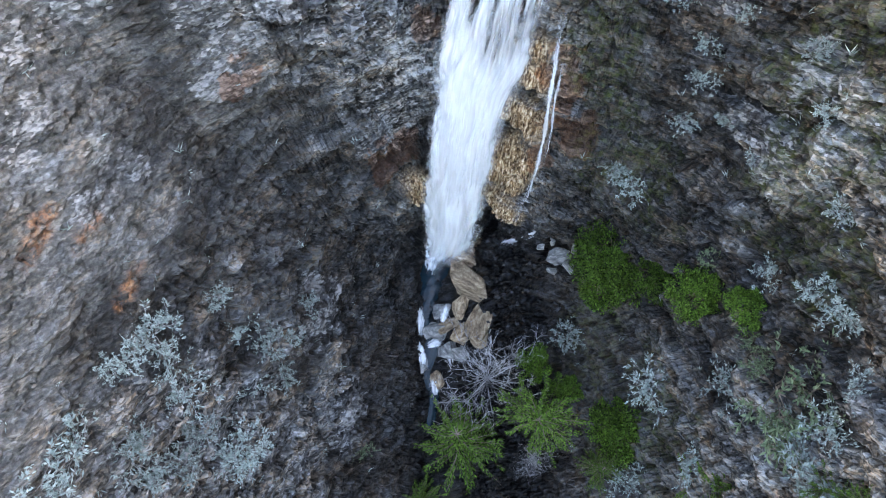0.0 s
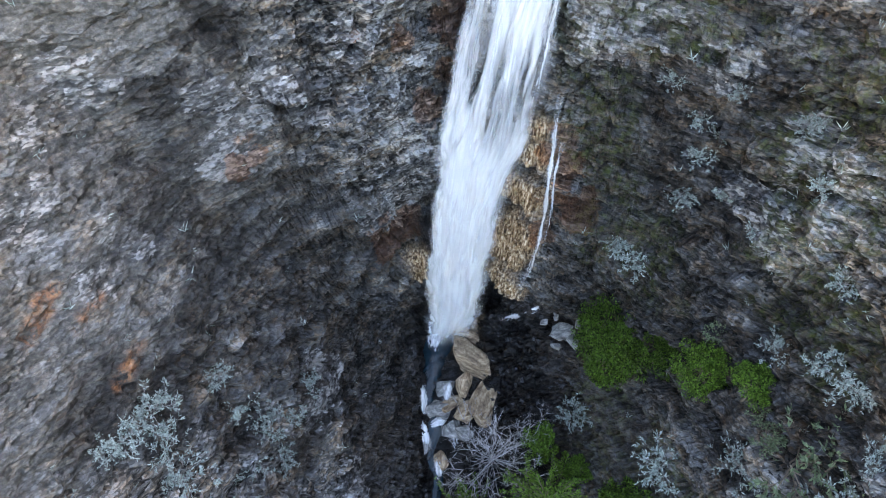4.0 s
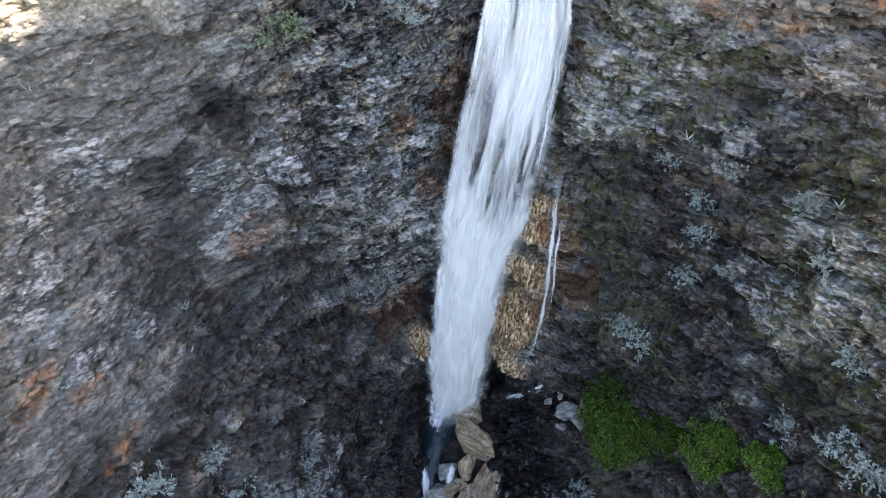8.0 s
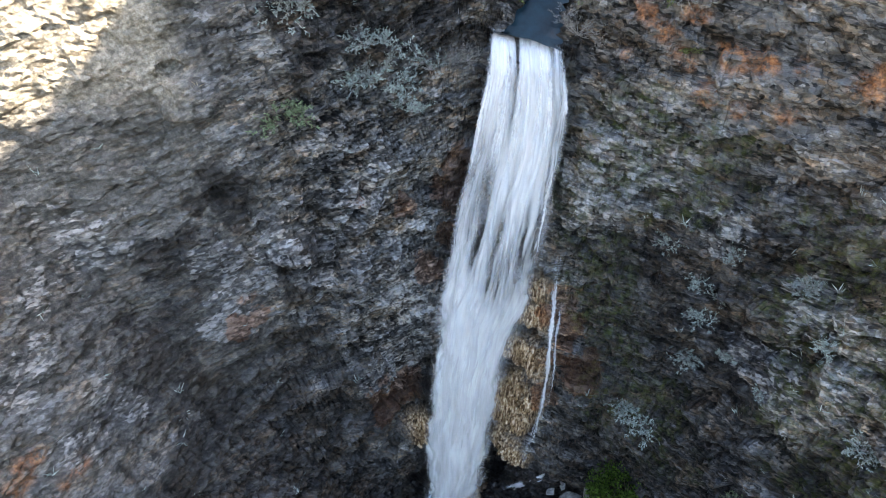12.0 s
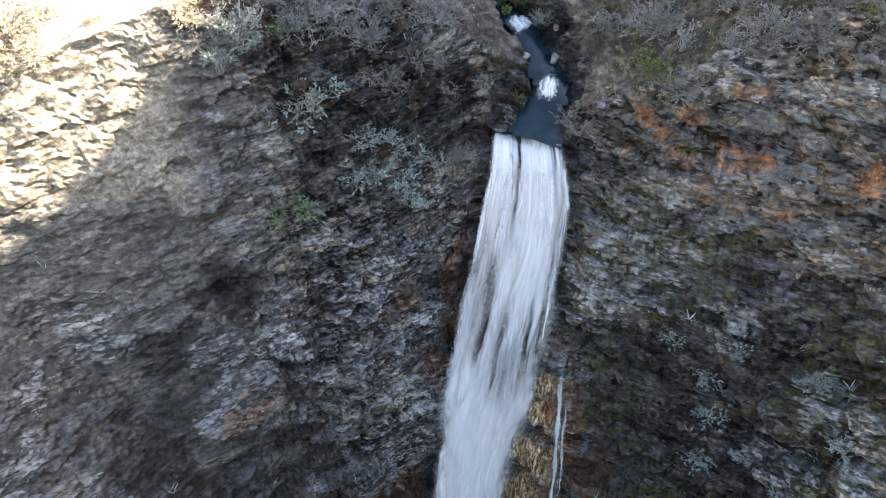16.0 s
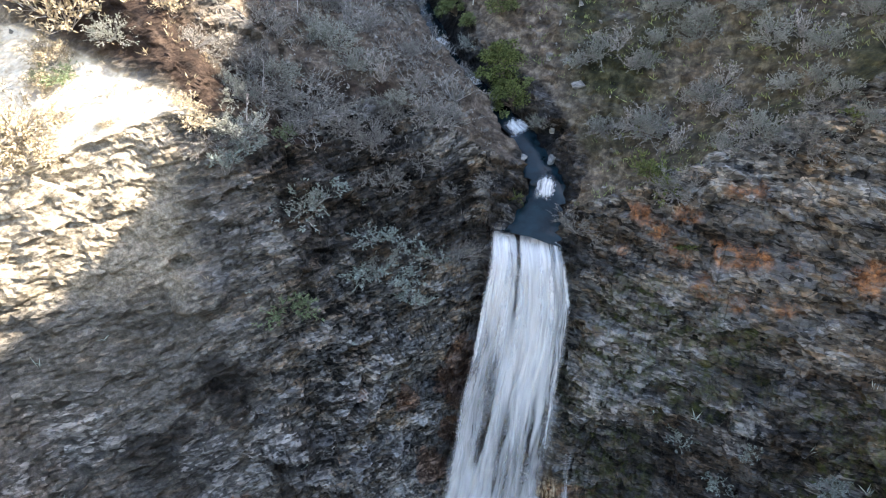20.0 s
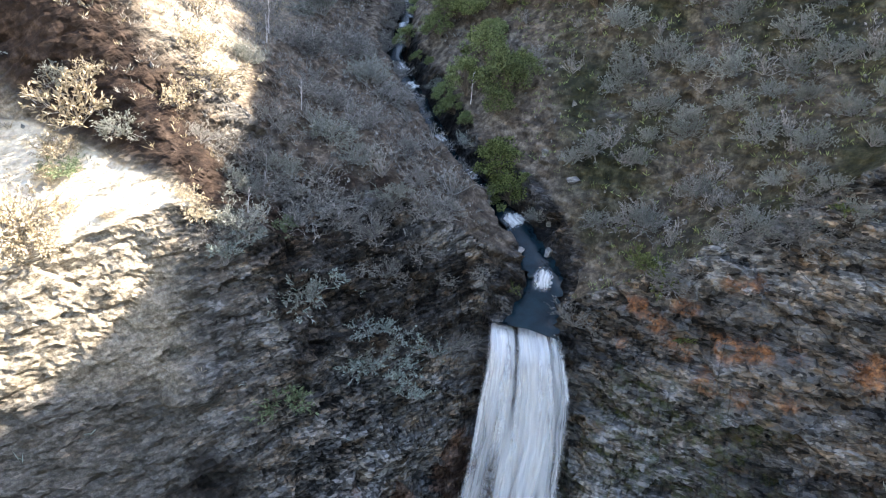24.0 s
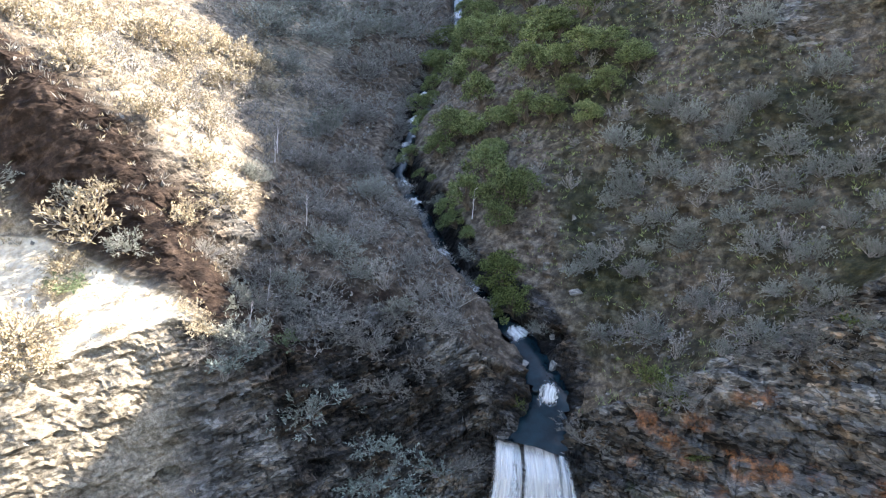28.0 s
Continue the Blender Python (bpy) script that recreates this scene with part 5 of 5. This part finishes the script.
AT_BARE_R = ((9.1, 32.8, 44.2, 1.9), (8.9, 30.8, 42.3, 1.5), (8.5, 31.0, 41.6, 1.2), (10.7, 27.3, 40.5, 1.4), (10.6, 27.7, 41.1, 1.1), (12.4, 28.1, 42.9, 1.5), (12.1, 26.8, 41.7, 1.2), (12.6, 25.5, 40.8, 1.6), (9.3, 28.1, 40.0, 1.0), (7.1, 29.2, 39.3, 1.4), (8.8, 27.7, 39.2, 1.0), (10.6, 25.3, 38.7, 1.2), (8.6, 25.6, 37.2, 1.4), (9.3, 29.2, 41.2, 1.0), (10.5, 30.4, 43.0, 1.6), (11.2, 29.2, 43.0, 1.3), (12.9, 29.9, 44.7, 1.3), (13.3, 30.4, 45.4, 1.3), (14.7, 28.1, 44.3, 1.7), (13.7, 23.6, 41.1, 1.2), (15.1, 24.0, 42.0, 1.1), (13.0, 22.3, 40.1, 1.0), (12.5, 23.3, 39.6, 1.0), (11.2, 21.4, 38.5, 1.3), (12.6, 21.6, 38.5, 1.4), (13.7, 20.5, 39.5, 1.0), (13.2, 21.1, 40.1, 1.0), (7.0, 26.9, 36.9, 0.9), (4.9, 28.5, 36.4, 1.0), (14.3, 26.9, 43.1, 1.2), (15.4, 26.6, 43.5, 1.4), (16.4, 26.1, 43.7, 1.4), (14.6, 21.8, 41.5, 1.0), (8.9, 31.8, 43.1, 1.1), (13.3, 26.5, 42.3, 1.0), (10.2, 29.0, 41.3, 1.0), (14.4, 25.9, 42.1, 1.1), (16.1, 23.9, 42.8, 1.0), (12.0, 31.6, 45.4, 1.4), (11.0, 32.6, 45.8, 1.4), (14.2, 30.0, 46.1, 1.4), (16.1, 28.7, 45.5, 1.4), (6.2, 29.3, 38.9, 0.8), (10.1, 22.2, 37.9, 0.9))
plant(pale_domes, AT_BARE_R, "bare pale grey shrub on the shaded hillside", "shrub", "bare shrubs on the hillside", 0.03, 1.0, 6)
AT_GREEN_R = ((-0.3, 63.0, 48.0, 2.9), (1.4, 69.3, 49.6, 3.4), (-0.9, 54.6, 44.7, 2.3), (1.4, 51.8, 46.6, 2.6), (2.9, 48.3, 47.7, 2.4), (4.3, 48.1, 48.4, 2.4), (3.2, 41.9, 45.5, 2.3), (1.3, 41.6, 44.1, 2.1), (0.6, 40.7, 42.9, 2.0), (2.3, 40.6, 43.7, 2.0), (4.0, 39.6, 44.2, 1.8), (5.3, 38.9, 45.0, 1.9), (6.5, 37.7, 45.1, 1.9), (7.4, 40.6, 47.4, 2.2), (8.8, 39.8, 48.2, 2.2), (7.7, 37.6, 46.1, 1.7), (5.9, 41.8, 47.5, 2.1), (9.2, 35.9, 46.3, 1.8), (10.7, 36.4, 47.7, 1.9), (3.0, 36.4, 41.9, 2.4), (1.9, 35.4, 40.6, 2.1), (3.8, 33.1, 40.7, 2.5), (4.5, 33.3, 41.5, 1.7), (3.4, 32.6, 40.1, 1.7), (10.0, 38.6, 48.6, 2.0), (3.7, 58.6, 49.9, 2.9), (6.0, 50.9, 49.9, 2.5), (7.0, 44.4, 49.2, 2.2), (3.4, 38.0, 43.1, 1.6), (8.3, 35.4, 44.8, 1.5),)
plant(dull, AT_GREEN_R, "small evergreen tree on the shaded hillside", "tree", "evergreen trees along the creek", 0.05, 1.0, 7)
AT_TREEBUSH = ((3.2, 30.2, 37.8, 2.0), (3.7, 29.9, 36.6, 2.1), (2.7, 30.7, 38.1, 1.6),)
plant(leafies, AT_TREEBUSH, "yellow-green bushy tree standing over the creek", "tree", "trees at the creek", 0.05, 0.9, 8)
AT_GREEN_SMALL = ((8.2, 23.0, 36.1, 1.8), (13.4, 20.8, 39.4, 0.7), (3.3, 25.5, 34.4, 0.7), (9.4, 21.9, 33.7, 0.7),)
plant(greens, AT_GREEN_SMALL, "small bright green bush by the falls", "bush", "green bushes", 0.03, 0.9, 11)
AT_LIT_L = ((-11.3, 26.8, 45.3, 1.7), (-14.0, 27.9, 47.2, 2.3), (-12.3, 33.2, 46.9, 2.3), (-12.1, 42.0, 47.2, 2.9), (-9.1, 26.8, 43.5, 1.6), (-8.3, 26.2, 42.3, 2.1), (-9.5, 25.1, 42.1, 1.4), (-12.2, 25.1, 41.4, 2.6), (-15.9, 25.9, 42.0, 2.0), (-17.0, 43.2, 49.8, 3.5), (-17.7, 38.3, 49.8, 2.8), (-12.6, 46.4, 48.7, 2.8), (-10.0, 44.3, 46.7, 1.9), (-15.7, 29.7, 48.6, 2.5), (-8.1, 22.2, 39.0, 1.2), (-13.3, 21.7, 38.1, 2.5), (-14.1, 21.6, 38.1, 1.6), (-15.7, 27.9, 46.3, 1.6), (-11.8, 25.6, 43.0, 1.2), (-12.7, 24.1, 39.8, 1.4), (-11.4, 46.1, 47.9, 2.4), (-14.9, 43.5, 48.9, 2.7), (-14.4, 46.5, 49.7, 2.8), (-17.0, 29.3, 49.2, 2.2),)
plant(straws, AT_LIT_L, "sunlit straw-coloured dry bush", "shrub", "dry bushes in the sun", 0.03, 0.9, 5)
AT_LIT_L2 = ((-12.9, 21.0, 37.8, 1.9), (-12.0, 22.1, 38.8, 0.9), (-12.9, 23.3, 39.4, 1.1), (-7.9, 22.1, 38.8, 1.1), (-8.4, 22.6, 39.3, 1.0), (-13.5, 20.6, 37.7, 1.0), (-10.5, 21.7, 38.8, 0.6),)
plant(straws, AT_LIT_L2, "pale dry bush on the sunny ledge", "shrub", "dry bushes on the ledge", 0.03, 0.8, 6)
AT_SHADE_L = ((-5.6, 29.9, 41.7, 2.0), (-2.8, 29.5, 40.3, 2.0), (-4.5, 25.7, 38.8, 2.0), (-3.6, 25.2, 38.2, 1.8), (-5.1, 24.3, 37.8, 1.5), (0.1, 26.0, 37.5, 1.6), (-6.6, 22.3, 38.2, 2.1), (-7.5, 23.5, 39.0, 1.5), (-4.8, 23.4, 35.3, 2.0), (-2.2, 24.1, 31.7, 1.9), (-6.4, 26.8, 40.9, 1.6), (-4.2, 30.9, 41.1, 1.8), (-2.1, 34.4, 40.6, 2.3), (-4.5, 38.7, 42.5, 2.6), (-5.9, 35.4, 42.9, 2.7), (-1.1, 28.6, 39.5, 1.5), (-4.1, 27.7, 40.2, 1.9), (-5.8, 25.5, 39.5, 1.4), (-2.9, 27.0, 39.5, 1.6), (-1.5, 25.3, 38.3, 1.3), (-0.6, 27.4, 38.6, 1.4), (-6.8, 25.5, 39.7, 1.6), (-7.9, 25.4, 40.4, 1.4), (-5.0, 46.8, 44.9, 3.1), (-7.6, 46.6, 46.1, 3.5),)
plant(twiggy + pale_domes, AT_SHADE_L, "grey leafless brush on the shaded bank", "shrub", "brush on the west bank", 0.03, 0.85, 7)
AT_SHADE_L2 = ((-11.9, 54.1, 51.0, 4.6), (-9.0, 56.7, 50.2, 4.3), (-6.8, 61.1, 51.4, 5.1), (-3.7, 65.4, 51.7, 4.9), (-5.3, 54.7, 48.0, 4.1), (-2.9, 60.1, 49.0, 4.0), (-1.2, 69.2, 52.0, 5.2), (-6.2, 41.6, 44.2, 3.1), (-10.2, 48.8, 48.3, 3.3), (-3.1, 35.4, 41.4, 2.1), (-10.5, 61.2, 53.3, 5.2), (-5.9, 69.9, 54.7, 5.2), (-2.4, 74.3, 55.1, 4.9), (-7.1, 35.3, 43.2, 1.8), (-7.8, 28.7, 43.0, 1.5), (-13.0, 26.0, 43.1, 1.2), (-10.6, 24.7, 41.2, 1.4), (-16.0, 27.0, 43.4, 1.6), (-8.8, 24.5, 40.6, 1.1), (-6.8, 24.4, 38.7, 1.3),)
plant(pale_domes + twiggy[:3], AT_SHADE_L2, "tangled grey brush up the shaded valley", "shrub", "brush up the valley", 0.03, 0.85, 8)
plant(bares, ((3.4, 10.9, -0.6, 7.4), (6.4, 5.6, -0.6, 3.2)), "leafless pale grey tree beside the creek", "tree", "bare trees", 0.0, 0.9, 3)


# ---- brush and litter strewn over the slopes ----
def strewn(count, x0, x1, y0, y1, seed, wide, keep=None):
    """Random places on the upper slopes, fewer on steep rock and none in the creek."""
    rng = random.Random(seed)
    out = []
    while len(out) < count:
        x, y = rng.uniform(x0, x1), rng.uniform(y0, y1)
        hit = SURFACE.ray_cast(Vector((x, y, 140)), Vector((0, 0, -1)))
        if hit[0] is None or abs(hit[1].z) < 0.5 or hit[0].z < 33.5:
            continue
        if abs(x - float(np.interp(y, CREEK_Y, CREEK_X))) < 1.9 or (keep and not keep(x, y)):
            continue
        out.append((x, y, hit[0].z, rng.uniform(*wide)))
    return out


def on_sunny_ledge(x, y):
    return (x + 8.4) * 0.38 + (y - 22.9) * 0.925 < 0.3


plant(dull, strewn(30, 3, 24, 44, 80, 8, (1.8, 3.4)), "dark evergreen tree on the misty hillside", "tree", "evergreen trees along the creek", 0.05, 0.95, 32)


plant(pale_domes, strewn(90, 15, 38, 27, 75, 88, (1.4, 2.8)), "grey rounded shrub high on the shaded hillside", "shrub", "bare shrubs on the hillside", 0.03, 0.95, 33)

# low growth that leans over the creek from both banks
bank_rng = random.Random(91)
BANK_EAST, BANK_WEST = [], []
for k in range(60):
    y = 29.5 + 50 * (k / 60) ** 1.25
    side = 1 if k % 2 else -1
    x = float(np.interp(y, CREEK_Y, CREEK_X)) + side * bank_rng.uniform(0.75, 1.7)
    (BANK_EAST if side > 0 else BANK_WEST).append((x, y, float(np.interp(y, CREEK_Y, CREEK_Z)) + 0.8, bank_rng.uniform(0.7, 1.3) * (1 + (y - 30) * 0.02)))
plant(dull + pale_domes[:1], BANK_EAST, "low dark green growth leaning over the creek", "bush", "growth along the creek", 0.03, 0.8, 34)
plant(twiggy, BANK_WEST, "tangled grey brush at the water's edge", "shrub", "growth along the creek", 0.03, 0.8, 35)


def brush(name, places, leaf_mat, label, seed, tall=0.8):
    """Open brush over a slope, too much to count, in one mesh: fanned twigs with small leaves."""
    t = Twigs(seed)
    rng = t.rng
    for x, y, z, w in places:
        at, n = rest(x, y, z)
        up = (n * 0.4 + Vector((0, 0, 1))).normalized()
        for _ in range(15):
            way = (up * tall + t.unit() * rng.uniform(0.3, 1.0)).normalized()
            if way.dot(up) < 0.15:
                way = (way + up * 0.5).normalized()
            pts, way = t.twig(at - up * 0.05, way, w * rng.uniform(0.3, 0.58), 0.011 * w, 0.25, 3)
            for _ in range(3):
                p2, w2 = t.twig(pts[rng.randint(1, 3)], way + t.unit() * 0.8, w * rng.uniform(0.12, 0.25), 0.006 * w, 0.3, 2)
                for _ in range(6):
                    t.blade(p2[rng.randint(0, 2)] + t.unit() * 0.02 * w, (w2 + t.unit() * 0.9).normalized(), 0.08 * w * rng.uniform(0.6, 1.3), 0.028 * w)
    k = len(t.wood)
    ob = part(name, (t.wood + t.leaf, t.wood_f + [tuple(i + k for i in f) for f in t.leaf_f]), TWIG)
    ob.data.materials.append(leaf_mat)
    ob.data.polygons.foreach_set("material_index", [0] * len(t.wood_f) + [1] * len(t.leaf_f))
    return tagged(ob, label, "brush", kind="stuff")


brush("hillside_brush_east", strewn(150, 5, 28, 24, 56, 7, (0.6, 1.9)), DUSTY, "open grey brush on the shaded eastern hillside", 51)
brush("hillside_brush_west", strewn(110, -16, 2, 26, 80, 9, (0.7, 2.3), lambda x, y: not on_sunny_ledge(x, y)), DARK_BRUSH, "dark leafless brush on the western slope", 52)
brush("hillside_brush_sunny", strewn(120, -34, -9, 27, 62, 10, (0.8, 2.4), lambda x, y: not on_sunny_ledge(x, y)), STRAW, "dry straw-coloured brush on the sunny slope", 53)


def litter(name, places, mat, label, size, seed):
    """Dry tufts and fallen twigs, too many to count, in one mesh."""
    t = Twigs(seed)
    for x, y, z, w in places:
        at, n = rest(x, y, z)
        for _ in range(7):
            way = (Vector((0, 0, 0.8)) + n * 0.4 + t.unit() * 0.9).normalized()
            t.blade(at + Vector((t.rng.uniform(-.12, .12), t.rng.uniform(-.12, .12), -0.02)), way, size * w * t.rng.uniform(0.5, 1.2), 0.03 * w)
    return tagged(part(name, (t.leaf, t.leaf_f), mat), label, "grass", kind="stuff")


litter("dry_grass_east", strewn(3200, 4.5, 26, 22, 50, 11, (0.7, 1.4)), OLIVE, "thin dull grass on the shaded slope", 0.22, 41)
litter("dry_grass_west", strewn(3600, -18, 3, 24, 55, 12, (0.7, 1.4)), DUSTY, "dry grey grass and twigs on brown soil", 0.25, 42)
litter("dry_grass_sunny", strewn(2600, -30, -7.5, 19, 50, 13, (0.7, 1.3)), STRAW, "pale dry grass on the sunny slope", 0.24, 43)

cliff_rng = random.Random(77)
tufts = []
for _ in range(420):
    x, y, z = cliff_rng.uniform(-17, 17), cliff_rng.uniform(2, 22), cliff_rng.uniform(3, 34)
    at, n = rest(x, y, z)
    if abs(at.x - 2.5) > 5 and (at - Vector((x, y, z))).length < 3.5:
        tufts.append((at.x, at.y, at.z, cliff_rng.uniform(0.8, 1.8)))
litter("cliff_grass", tufts, SAGE, "small grey tufts clinging to the cliffs", 0.3, 44)


def rubble(name, places, label, seed, mat=GREY_STONE):
    """Loose angular stones, too many to count, in one mesh."""
    rng = random.Random(seed)
    verts, faces = [], []
    for x, y, z, w in places:
        at, n = rest(x, y, z)
        turn = Euler((rng.uniform(0, 6), rng.uniform(0, 6), rng.uniform(0, 6))).to_matrix()
        k = len(verts)
        for v in ((1, 0, 0), (-1, 0, 0), (0, 1, 0), (0, -1, 0), (0, 0, 1), (0, 0, -1)):
            q = turn @ Vector((v[0] * w * 0.5, v[1] * w * 0.38, v[2] * w * 0.28))
            verts.append(at + n * w * 0.1 + q * rng.uniform(0.7, 1.2))
        faces += [(k + a, k + b, k + c) for a, b, c in ((0, 2, 4), (2, 1, 4), (1, 3, 4), (3, 0, 4), (2, 0, 5), (1, 2, 5), (3, 1, 5), (0, 3, 5))]
    return tagged(part(name, (verts, faces), mat), label, "stones", kind="stuff")


rubble("scree_west", strewn(900, -16, 3, 24, 50, 61, (0.06, 0.3)), "scattered small grey stones on brown soil", 62)
rubble("scree_east", strewn(700, 4.5, 24, 22, 46, 63, (0.06, 0.28)), "scattered small stones on the shaded slope", 64)
rub_rng = random.Random(65)
floor_places = [(rub_rng.uniform(-2.5, 9.5), rub_rng.uniform(6, 20.5), rub_rng.uniform(-3, 5), rub_rng.uniform(0.12, 0.6)) for _ in range(700)]
rubble("gorge_rubble", floor_places, "dark broken rock on the gorge floor", 66, WET_STONE)


def dead_stalk(x, y, z, height, seed):
    """A bleached dry stalk with a few broken side twigs."""
    t = Twigs(seed)
    at, n = rest(x, y, z)
    thing = tagged(new("dead_stalk"), "bleached dry stalk standing among brush", "stalk", "dry stalks")
    thing.location = at
    pts, way = t.twig(Vector((0, 0, -0.1)), Vector((0.12, 0.05, 1)), height, 0.035, 0.06, 6)
    for k in range(7):
        t.twig(pts[t.rng.randint(2, 6)], way + t.unit() * 0.8, height * 0.18, 0.015, 0.2, 2)
    part("stalk", (t.wood, t.wood_f), PALE_TWIG, thing)


dead_stalk(-16.5, 28.1, 46.8, 1.8, 300)
dead_stalk(-7.8, 34.9, 43.7, 1.6, 301)
dead_stalk(-7.7, 33.1, 43.2, 1.3, 302)
dead_stalk(-6.5, 24.7, 38.6, 1.6, 303)
dead_stalk(-6.5, 22.7, 38.5, 1.2, 304)
dead_stalk(2.1, 34.7, 40.3, 1.6, 305)
dead_stalk(-5.3, 28.4, 41.3, 1.4, 306)


done_with(sages + twiggy + pale_domes + straws + greens + olives + leafies + dull + firs + bares + gorge_trees)
